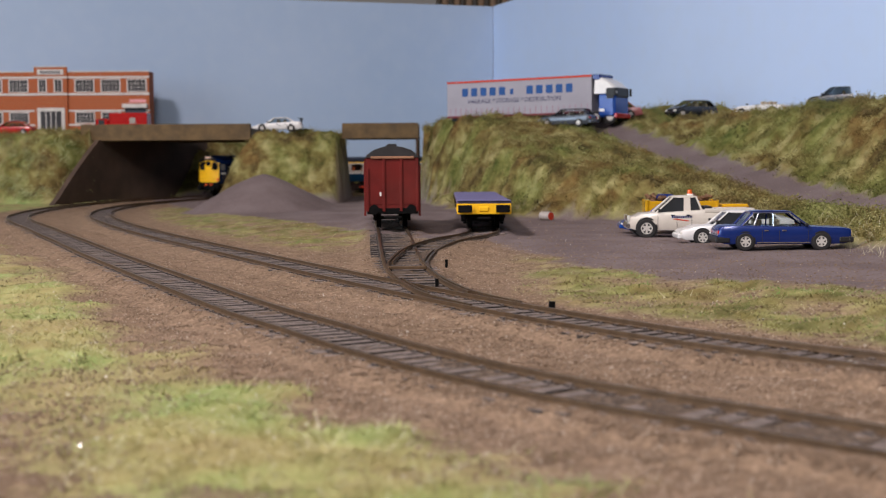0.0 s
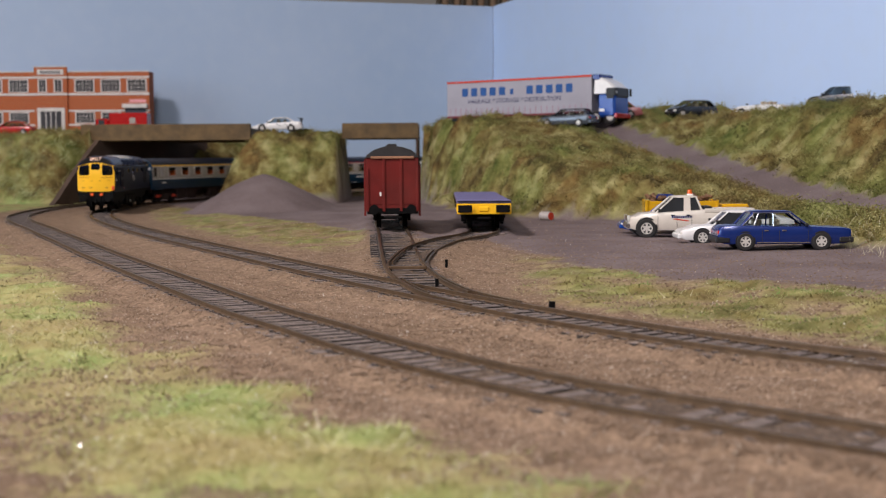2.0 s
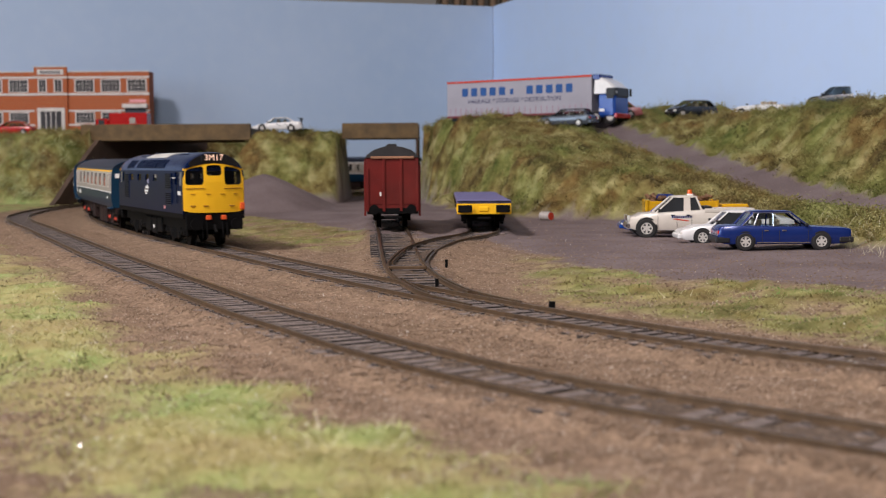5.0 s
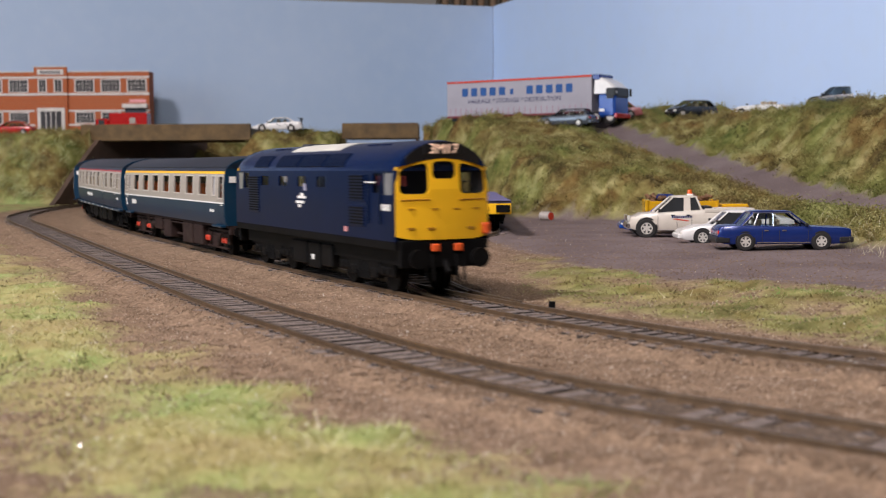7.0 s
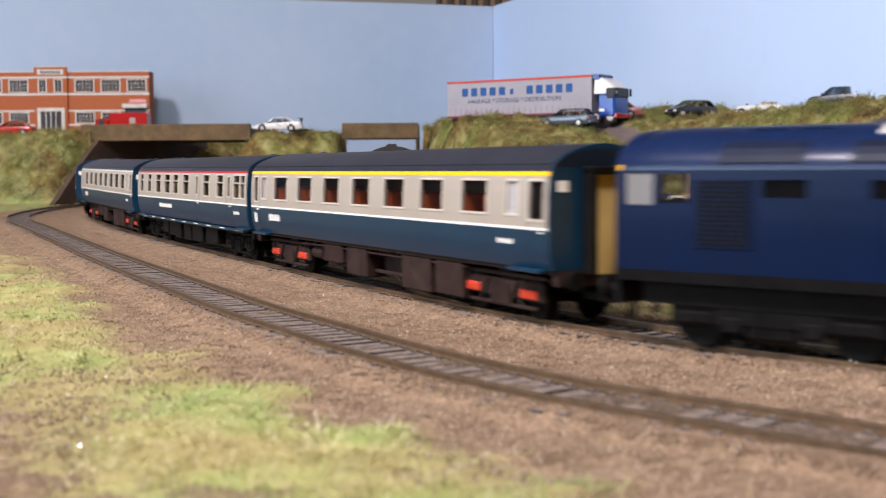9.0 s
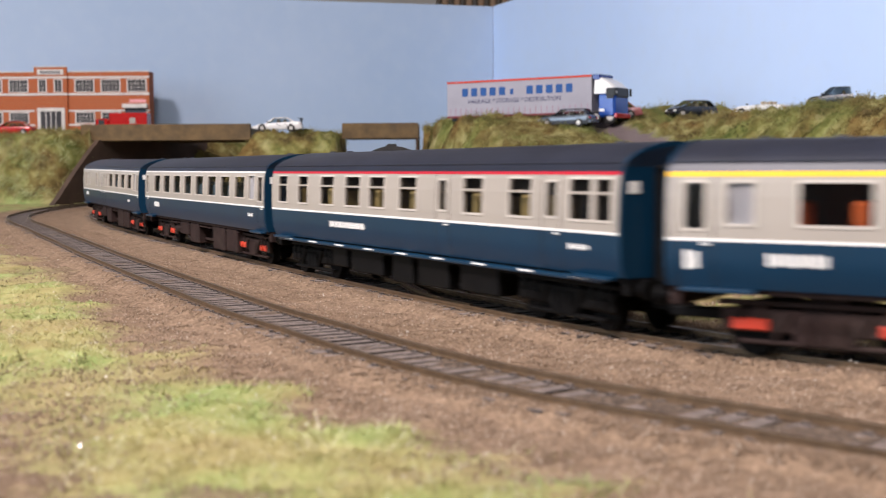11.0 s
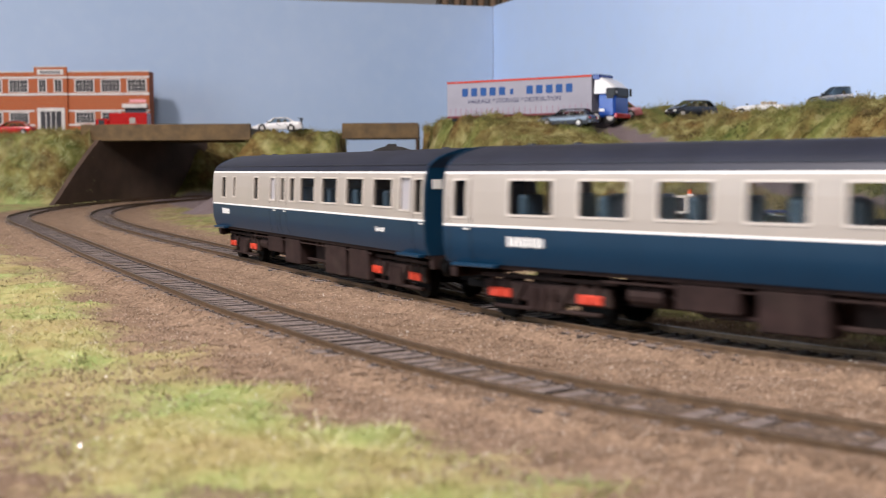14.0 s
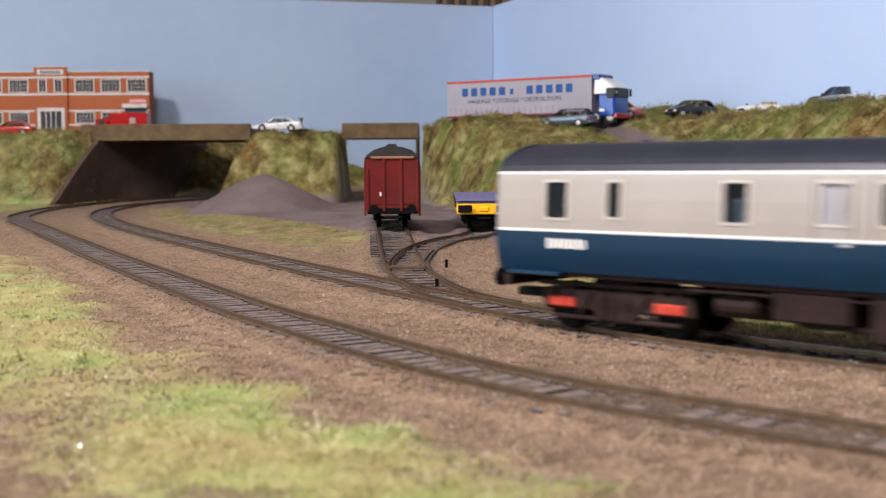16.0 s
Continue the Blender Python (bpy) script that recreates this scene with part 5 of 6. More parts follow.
def car(name, label, m, mat, L=60.0, W=22.5, shoulder=(11.4, 11.8, 11.0), roof=18.4, cabin=(-24, -15, 4, 14), axles=(-18, 18), r=4.1, low=2.6, nose=0.9, tail=0.9,
        glass_mat=None, trim=None, pillars=(), category="car", group="", roof_mat=None, strip=True, blunt=False, open_top=False):
    """A small model car: shell with dark discs for arch hollows, glazed cabin, roof, pillars, bumpers, lamps and
    wheels. shoulder: heights at tail, door and bonnet.
    """
    root = thing(name, label, category, m, group)
    e, w = L / 2, W / 2
    zt, zd, zb = shoulder
    st = [(-e, 0.84, low + 2.6, zt * 0.80), (-e + 1.0, 0.93, low + 0.9, zt * 0.93), (-e + 3.2, 0.985, low + 0.2, zt), (cabin[0], 1.0, low, zt + 0.2)]
    st += [(cabin[0] * 0.5 + cabin[3] * 0.5, 1.0, low, zd), (cabin[3], 1.0, low, zb + 0.5), ((cabin[3] + e) / 2, 0.985, low, zb), (e - 4, 0.95, low + 0.2, zb * nose + 0.2), (e - 1.2, 0.95 if blunt else 0.89, low + 0.8, zb * nose * (0.985 if blunt else 0.93)), (e, 0.90 if blunt else 0.80, low + 1.2, zb * nose * (0.93 if blunt else 0.78))]
    bm = bmesh.new()
    rings = []
    for x, k, z0, z1 in st:
        h = z1 - z0
        half = [(w * k * 0.93, z0), (w * k * 0.99, z0 + h * 0.2), (w * k, z0 + h * 0.52), (w * k * 0.985, z0 + h * 0.8), (w * k * 0.93, z1 - h * 0.04), (w * k * 0.80, z1)]
        rings.append([(x, -y, z) for y, z in half] + [(x, y, z) for y, z in half[::-1]])
    loft(bm, rings)
    part("body", bm, mat, root, smooth=True)
    x0, x1, x2, x3 = cabin
    bw, tw = w * 0.86, w * 0.72
    if not open_top:
        base, top = min(zt, zb, zd) - 0.4, roof - 0.9
        bm = bmesh.new()
        loft(bm, [[(x0, -bw * .95, base), (x3, -bw * .95, base), (x3, bw * .95, base), (x0, bw * .95, base)], [(x1, -tw, top), (x2, -tw, top), (x2, tw, top), (x1, tw, top)]])
        part("glazing", bm, glass_mat or M_CARGLASS, root)
        bm = bmesh.new()
        k = [(x1 - 0.8, 0.90, 0), (x1 + 1.5, 1.0, 0.7), ((x1 + x2) / 2, 1.03, 1.0), (x2 - 1.5, 1.0, 0.7), (x2 + 0.6, 0.90, 0)]
        loft(bm, [[(x, -tw * a - 0.25, top - 0.2), (x, -tw * a * 0.8, top + 0.55 + 0.4 * b), (x, 0, top + 0.7 + 0.5 * b), (x, tw * a * 0.8, top + 0.55 + 0.4 * b), (x, tw * a + 0.25, top - 0.2)] for x, a, b in k])
        part("roof", bm, roof_mat or mat, root, smooth=True)
        for s in (-1, 1):
            lines = [((x0, x1), 0.75), ((x3, x2), 0.6)] + [((xa, xb), 0.5) for xa, xb in pillars]
            for (xa, xb), rad in lines:
                bm = bmesh.new()
                tube(bm, (xa, s * bw * 0.97, base + 0.2), (xb, s * (tw + 0.05), top), rad * 0.8, rad * 0.7, seg=8)
                part("pillar", bm, mat, root)
            if trim:
                bm = bmesh.new()
                tube(bm, (x0 + 0.6, s * bw * 0.985, base + 0.5), (x3 - 0.6, s * bw * 0.985, base + 0.5), 0.28, seg=6)
                tube(bm, (x1, s * (tw + 0.25), top), (x2, s * (tw + 0.25), top), 0.28, seg=6)
                for xa, xb in list(pillars) + [(x0 + 1, x1 + .8), (x3 - .8, x2 - .8)]:
                    tube(bm, (xa, s * bw * 0.99, base + 0.5), (xb, s * (tw + 0.2), top), 0.26, seg=6)
                part("window_trim", bm, trim, root)
    bm = bmesh.new()
    for xs in (x1 + 3.5, (x1 + x2) / 2 + 3):
        for y in (-4.6, 4.6):
            box(bm, xs - 1.3, xs + 1.3, y - 2.8, y + 2.8, low + 3, shoulder[1] + 3.2, 0.6)
            box(bm, xs, xs + 6, y - 2.8, y + 2.8, low + 3, shoulder[1] - 2, 0.6)
    part("seat", bm, M_CABIN, root)
    for x in axles:
        for s in (-1, 1):
            # Black disc on the flank in place of the arch's shaded hollow.
            bm = bmesh.new()
            tube(bm, (x, s * (w * 0.80), r + 0.2), (x, s * (w * 0.985 + 0.12), r + 0.2), r * 1.16, seg=24)
            part("arch_shade_disc", bm, M_TRIM, root)
            road_wheel(root, x, s * (w - 1.1), r, 3.2)
    for s, front in ((1, True), (-1, False)):
        z = low + 1.0
        boxpart("bumper", M_TRIM if trim else mat, root, min(s * (e - (6 if trim else 1.5)), s * (e + 1.2)), max(s * (e - (6 if trim else 1.5)), s * (e + 1.2)), -w * (1.005 if trim else 0.9), w * (1.005 if trim else 0.9), z - 0.2, z + 2.6, 0.6)
        for y in (-1, 1):
            zz = (zb * nose if front else zt) * 0.72
            boxpart("headlight" if front else "tail_light", M_LAMP_CLEAR if front else M_LAMP_RED, root, min(s * (e - 1.4), s * (e + 0.05)), max(s * (e - 1.4), s * (e + 0.05)),
                    min(y * w * 0.50, y * w * 0.88), max(y * w * 0.50, y * w * 0.88), zz - 0.9, zz + 1.0, 0.25)
    for s in (-1, 1):
        bm = bmesh.new()
        for x in [x0 * 0.45 + x3 * 0.55 - 8.5, x0 * 0.45 + x3 * 0.55, x3 - 1.5]:
            box(bm, x - 0.12, x + 0.12, min(s * w * 0.96, s * (w + 0.03)), max(s * w * 0.96, s * (w + 0.03)), low + 1.6, zd - 2.2)
        part("door_seam", bm, M_TRIM, root)
        if strip:
            boxpart("sill_strip", M_CHROME if trim else M_TRIM, root, axles[0] + r * 1.3, axles[1] - r * 1.3, min(s * w * 0.95, s * (w + 0.12)), max(s * w * 0.95, s * (w + 0.12)), low + 0.6, low + 1.1)
        for x in (x0 * 0.45 + x3 * 0.55 - 6.5, x0 * 0.45 + x3 * 0.55 + 2.4):
            boxpart("door_handle", M_CHROME if trim else M_TRIM, root, x - 1.1, x + 1.1, min(s * w * 0.97, s * (w + 0.25)), max(s * w * 0.97, s * (w + 0.25)), zd - 2.6, zd - 1.9, 0.15)
        boxpart("door_mirror", M_TRIM, root, x3 - 3.2, x3 - 1.6, min(s * w * 0.92, s * (w + 1.6)), max(s * w * 0.92, s * (w + 1.6)), zd, zd + 1.5, 0.4)
    return root


def g_at(x, y, rz=0.0, dz=0.0):
    z = terrain(np.array([float(x)]), np.array([float(y)]))[0][0]
    return at(x, y, float(z) + dz, rz)


# parked in the yard
saloon = car("saloon_car", "metallic blue model saloon with chrome window trim parked on grit", g_at(171, 641, -2.0), PAINTS["blue"], L=66, W=23.5, shoulder=(12.2, 12.0, 11.4), roof=19.4, nose=0.97, low=2.9, blunt=True,
             cabin=(-22, -15.5, 3.5, 13), axles=(-19.5, 18), r=4.3, trim=M_CHROME, pillars=((-5.5, -5.3), (-15.2, -12.5)))
sports = car("hatchback_car", "white low model coupe parked beside the blue saloon", g_at(160, 694, 178.0), PAINTS["white"], L=62, W=23, shoulder=(12.8, 12.2, 10.4), roof=18.6,
             cabin=(-26, -15, 5, 13.5), axles=(-18, 19), r=4.3, nose=0.84, glass_mat=M_DARKGLASS, pillars=((-9, -7),), strip=False)


def pickup():
    m = g_at(146, 750, 176.5)
    root = car("pickup_truck", "cream model pickup with an orange roof beacon parked on grit", m, PAINTS["cream"], L=73, W=26, shoulder=(16.2, 15.4, 14.2), roof=24.4,
               cabin=(-7, -3, 10.5, 21), axles=(-22, 26), r=5.5, low=4.4, nose=0.87, blunt=True, glass_mat=M_DARKGLASS, category="truck", strip=False)
    boxpart("load_bed_rim", PAINTS["cream"], root, -36, -7.5, 11.2, 12.9, 14.6, 17.0, 0.4)
    boxpart("load_bed_rim", PAINTS["cream"], root, -36, -7.5, -12.9, -11.2, 14.6, 17.0, 0.4)
    boxpart("load_bed_floor", M_TRIM, root, -35, -7.5, -11.2, 11.2, 15.9, 16.35)
    boxpart("tailgate", PAINTS["cream"], root, -36.4, -35.2, -12.6, 12.6, 8, 17.0, 0.4)
    beacon = boxpart("beacon_base", M_WHITE, root, -2.3, 1.3, -1.8, 1.8, 24.0, 25.4, 0.3)
    bm = bmesh.new()
    tube(bm, (-0.5, 0, 25.3), (-0.5, 0, 27.8), 1.5, 1.2, seg=14)
    part("beacon_dome", bm, M_BEACON, beacon, "orange beacon dome")
    for s in (-1, 1):
        bm = bmesh.new()
        for i in range(9):
            box(bm, 0.2 + i * 1.3, 1.1 + i * 1.3, min(s * 12.8, s * 13.1), max(s * 12.8, s * 13.1), 11.6, 12.8)
        part("lettering_bar", bm, PAINTS["blue"], root, "blue company lettering")
        bm = bmesh.new()
        for i in range(5):
            box(bm, 1.6 + i * 1.7, 3.6 + i * 1.7, min(s * 12.8, s * 13.08), max(s * 12.8, s * 13.08), 9.6 + 0.25 * i, 10.2 + 0.25 * i)
        part("red_flash", bm, M_RED, root, "red arrow flash")
    for s in (-1, 1):
        bm = bmesh.new()
        loft(bm, [[(xa, s * 9.9, 14.6), (xb, s * 9.9, 14.6), (xb, s * 11.0, 14.6), (xa, s * 11.0, 14.6)] if z < 20 else [(xa, s * 8.6, 23.6), (xb, s * 8.6, 23.6), (xb, s * 9.6, 23.6), (xa, s * 9.6, 23.6)] for z, xa, xb in ((14.6, 0.2, 4.4), (23.6, 0.6, 4.2))])
        part("cab_post", bm, PAINTS["cream"], root)
    boxpart("grille", M_CHROME, root, 36.2, 37.2, -7.5, 7.5, 9.6, 13.0, 0.3)
    for y in (-10.3, 10.3):
        boxpart("headlamp", M_LAMP_CLEAR, root, 35.6, 37.1, y - 2.2, y + 2.2, 9.8, 13.0, 0.4)
    boxpart("tool_chest", M_TRIM, root, -12.5, -8, -9, 9, 16.3, 18.2, 0.4)
    boxpart("front_bumper", M_CHROME, root, 35, 38, -12.4, 12.4, 5.6, 8.8, 0.8)
    return root


M_BEACON = paint("orange_dome", (0.75, 0.12, 0.02), 0.25)
pickup()
car("small_car", "bright blue model car half hidden behind the pickup", g_at(140, 796, 176), PAINTS["bright_blue"], L=56, W=22, shoulder=(12, 12, 10.5), roof=18.5, cabin=(-25, -19, 3, 12), axles=(-17, 17.5), nose=0.8, strip=False)


def dropside_lorry():
    root = thing("dropside_truck", "yellow model tipper body loaded with brown scrap", "truck", g_at(157, 848, 176))
    boxpart("chassis", M_TRIM, root, -34, 22, -7, 7, 5, 9, 0.4)
    bodyp = boxpart("load_body", PAINTS["yellow"], root, -26, 22, -13, 13, 9, 12, 0.4)
    for s in (-1, 1):
        boxpart("side_board", PAINTS["yellow"], bodyp, -26, 22, min(s * 12, s * 13), max(s * 12, s * 13), 12, 19, 0.3)
        for x in (-25, -9.5, 6, 21):
            boxpart("board_post", PAINTS["yellow"], bodyp, x - 0.8, x + 0.8, min(s * 13, s * 13.8), max(s * 13, s * 13.8), 10, 19.6, 0.2)
    boxpart("end_board", PAINTS["yellow"], bodyp, 21, 22, -12, 12, 12, 19, 0.3)
    boxpart("end_board", PAINTS["yellow"], bodyp, -26, -25, -12, 12, 12, 19, 0.3)
    boxpart("cab", PAINTS["yellow"], root, -46, -28, -12, 12, 7, 17, 1.2)
    boxpart("blue_sheet", PAINTS["blue"], root, 2, 14, -6, 6, 19, 23.5, 1.5, "folded blue sheet")
    rng = random.Random(4)
    bm = bmesh.new()
    for i in range(70):
        v = Vector((rng.uniform(-23, 19), rng.uniform(-10, 10), rng.uniform(15, 22)))
        box(bm, -rng.uniform(1, 4), rng.uniform(1, 4), -1, 1, -0.8, 0.8, 0.2, Matrix.Translation(v) @ Euler((rng.uniform(0, 3), rng.uniform(-.6, .6), rng.uniform(0, 3))).to_matrix().to_4x4())
    tagged(part("scrap_load", bm, M_RUSTY, root, "brown rusty scrap"), kind="stuff")
    for x in (-36, 2, 14):
        for y in (-11, 11):
            road_wheel(root, x, y, 5.2, 3.4)
    return root


M_RUSTY = paint("rusty_scrap", (0.17, 0.085, 0.04), 0.85, 0, 0.4, 200)
dropside_lorry()

# a barrel on its side by the bank
m = g_at(80, 976, -50, 3.3)
root = thing("oil_drum", "pale grey oil drum with a red end lying on grit", "drum", m)
bm = bmesh.new()
for x0, x1, r in ((-5, -4.6, 3.5), (-4.6, -1.7, 3.3), (-1.7, -1.3, 3.55), (-1.3, 1.3, 3.3), (1.3, 1.7, 3.55), (1.7, 4.6, 3.3), (4.6, 5, 3.5)):
    tube(bm, (x0, 0, 0), (x1, 0, 0), r, seg=20)
part("barrel_shell", bm, paint("drum_grey", (0.45, 0.42, 0.40), 0.6), root)
bm = bmesh.new()
tube(bm, (4.9, 0, 0), (5.2, 0, 0), 3.0, seg=20)
part("barrel_end", bm, M_RED, root, "red barrel end")

# cars on the upper road and the hill
wing_car = car("sports_car", "white model sports car with a rear wing on the road edge", at(-198, 1530, 87.5, 180), PAINTS["white"], L=58, W=23, shoulder=(12, 10.8, 9), roof=16.8, cabin=(-24, -12, 4, 14), axles=(-17, 17.5), nose=0.75, strip=False)
boxpart("rear_wing", PAINTS["grey"], wing_car, -30, -26, -9.5, 9.5, 15.2, 15.9, 0.2, "grey rear wing")
for y in (-6, 6):
    boxpart("wing_strut", PAINTS["grey"], wing_car, -29, -27.4, y - 0.4, y + 0.4, 11, 15.4)
car("parked_car", "red model car parked by the factory", at(-556, 1640, 87.5, 180), PAINTS["red"], L=58, W=22.5, strip=False)
car("estate_car", "grey model car on the road beside the lorry", g_at(130, 1318, 148, 0.5), PAINTS["grey"], L=60, W=22.5, shoulder=(12.5, 12, 11), roof=18.8, cabin=(-27, -22, 4, 13), strip=False)
car("parked_car", "pink-red model car behind the grass bank", at(186, 1378, 95, 172), PAINTS["pink"], L=60, W=22.5, strip=False)
car("parked_car", "black model car on top of the bank", at(264, 1345, 94.0, 202), PAINTS["black"], L=52, W=22.5, cabin=(-24, -17, 6, 15), strip=False)
car("convertible_car", "white open-topped model car on top of the bank", at(328, 1300, 93.0, 140), PAINTS["white"], L=56, W=22.5, open_top=True, strip=False)
car("parked_car", "dark model estate with a blue flank on top of the bank", at(391, 1255, 100, 148), PAINTS["black"], L=56, W=23, shoulder=(13, 12.5, 11), roof=20, cabin=(-29, -25, 5, 15), strip=False)


# ---- articulated lorry ----
def lorry():
    root = thing("articulated_lorry", "white curtain-sided model lorry with blue lettering", "lorry", at(90, 1391, 88, -35.3))
    L = 92.0
    M_CURT = paint("curtain_white", (0.33, 0.32, 0.365), 0.6, 0, 0.06, 50)
    box_ = boxpart("curtain_body", M_CURT, root, -L, L, -16, 16, 12, 50.5, 0.4)
    for s in (-1, 1):
        boxpart("top_rail", M_RED, root, -L, L, min(s * 16, s * 16.5), max(s * 16, s * 16.5), 48.4, 50.6, 0.1)
        for i in range(26):
            x = -L + 5 + i * (2 * L - 10) / 25
            boxpart("curtain_strap", M_MAUVE, root, x - 0.3, x + 0.3, min(s * 16, s * 16.35), max(s * 16, s * 16.35), 12, 20.5)
        boxpart("bottom_rail", M_DKRED, root, -L, L, min(s * 15.6, s * 16.3), max(s * 15.6, s * 16.3), 10.2, 12.2, 0.1)
    # big lettering as plain blocks, one for each letter, and the readable line below it
    bm = bmesh.new()
    for x0 in (-72, 12):
        for i in range(5):
            x = x0 + i * 12.2
            box(bm, x + 0.6, x + 8.6, -16.3, -16.0, 33.5, 42.5, 0.1)
    box(bm, -8, -4, -16.3, -16.0, 34, 40)
    part("lettering_bar", bm, M_PRINT, root, "large blue company lettering")
    txt = bpy.data.curves.new("side_wording", "FONT")
    txt.body, txt.size, txt.extrude = "HAULAGE * STORAGE * DISTRIBUTION", 6.8 * MM, 0.05 * MM
    txt.align_x = "CENTER"
    txt.materials.append(M_PRINT_DARK)
    to = new("side_wording", txt)
    to.parent = root
    to.matrix_local = Matrix.Translation((-4 * MM, -16.25 * MM, 25.5 * MM)) @ pose(0, 0, 0, 90, 0, 0)
    boxpart("trailer_frame", M_TRIM, root, -L, L, -6, 6, 7, 12)
    for x in (-70, -54, -38, 66):
        for y in (-13, 13):
            road_wheel(root, x, y, 6.4, 4)
    cab = boxpart("cab", PAINTS["bright_blue"], root, L + 7, L + 27, -16, 16, 6, 31, 2.2)
    bm = bmesh.new()
    rings = []
    for z, xf, w in ((30.5, 28.0, 15.9), (32, 28.2, 15.9), (37, 26.0, 15.5), (41, 22.0, 15.0), (45, 16.0, 14.4), (48, 8.0, 13.6), (49, 4.0, 13.0)):
        rings.append([(L + 3, -w, z), (L + xf - 2.5, -w, z), (L + xf, -w * 0.82, z), (L + xf, w * 0.82, z), (L + xf - 2.5, w, z), (L + 3, w, z)])
    loft(bm, rings)
    part("cab_upper", bm, PAINTS["white"], cab, "white rounded upper cab with a raised roof")
    boxpart("wind_deflector", PAINTS["blue"], cab, L + 0.5, L + 9, -15, 15, 45, 51.0, 0.8)
    boxpart("windscreen", M_TRIM, cab, L + 26.2, L + 28.4, -13.2, 13.2, 26.5, 36.5, 0.8)
    for s in (-1, 1):
        boxpart("cab_window", M_TRIM, cab, L + 17, L + 26, min(s * 15.5, s * 16.2), max(s * 15.5, s * 16.2), 25, 36, 0.5)
        boxpart("mirror", M_TRIM, cab, L + 27, L + 29, min(s * 16, s * 19), max(s * 16, s * 19), 28, 36, 0.5)
        boxpart("marker_panel", PAINTS["white"], cab, L + 9, L + 15, min(s * 15.6, s * 16.2), max(s * 15.6, s * 16.2), 12, 15)
        for x in (L + 21, L + 4):
            road_wheel(root, x, s * 13, 6.4, 4)
    boxpart("bumper", PAINTS["red"], cab, L + 26, L + 29.4, -15.6, 15.6, 5, 10, 0.6)


M_PRINT = paint("printed_blue", (0.012, 0.075, 0.26), 0.7)
M_PRINT_DARK = paint("printed_dark_blue", (0.03, 0.035, 0.10), 0.7)
M_MAUVE = paint("strap_mauve", (0.34, 0.18, 0.24), 0.6)
M_DKRED = paint("rail_dark_red", (0.16, 0.02, 0.03), 0.6)
lorry()


# ---- factory ----
def brick_material():
    m, nt, b = nodes_of("printed_brick")
    tc = nt.nodes.new("ShaderNodeTexCoord")
    mp = nt.nodes.new("ShaderNodeMapping")
    mp.inputs["Rotation"].default_value = (radians(90), 0, 0)
    nt.links.new(tc.outputs["Object"], mp.inputs["Vector"])
    br = nt.nodes.new("ShaderNodeTexBrick")
    nt.links.new(mp.outputs["Vector"], br.inputs["Vector"])
    br.inputs["Color1"].default_value, br.inputs["Color2"].default_value = (0.45, 0.105, 0.022, 1), (0.36, 0.080, 0.018, 1)
    br.inputs["Mortar"].default_value = (0.34, 0.15, 0.08, 1)
    br.inputs["Scale"].default_value, br.inputs["Mortar Size"].default_value = 340, 0.02
    nt.links.new(mixed(nt, ramp(nt, rough_noise(nt, 30), ((0.3, (0, 0, 0)), (0.8, (0.3, 0.3, 0.3)))), br.outputs["Color"], (0.36, 0.075, 0.018)), b.inputs["Base Color"])
    b.inputs["Roughness"].default_value = 0.75
    return m


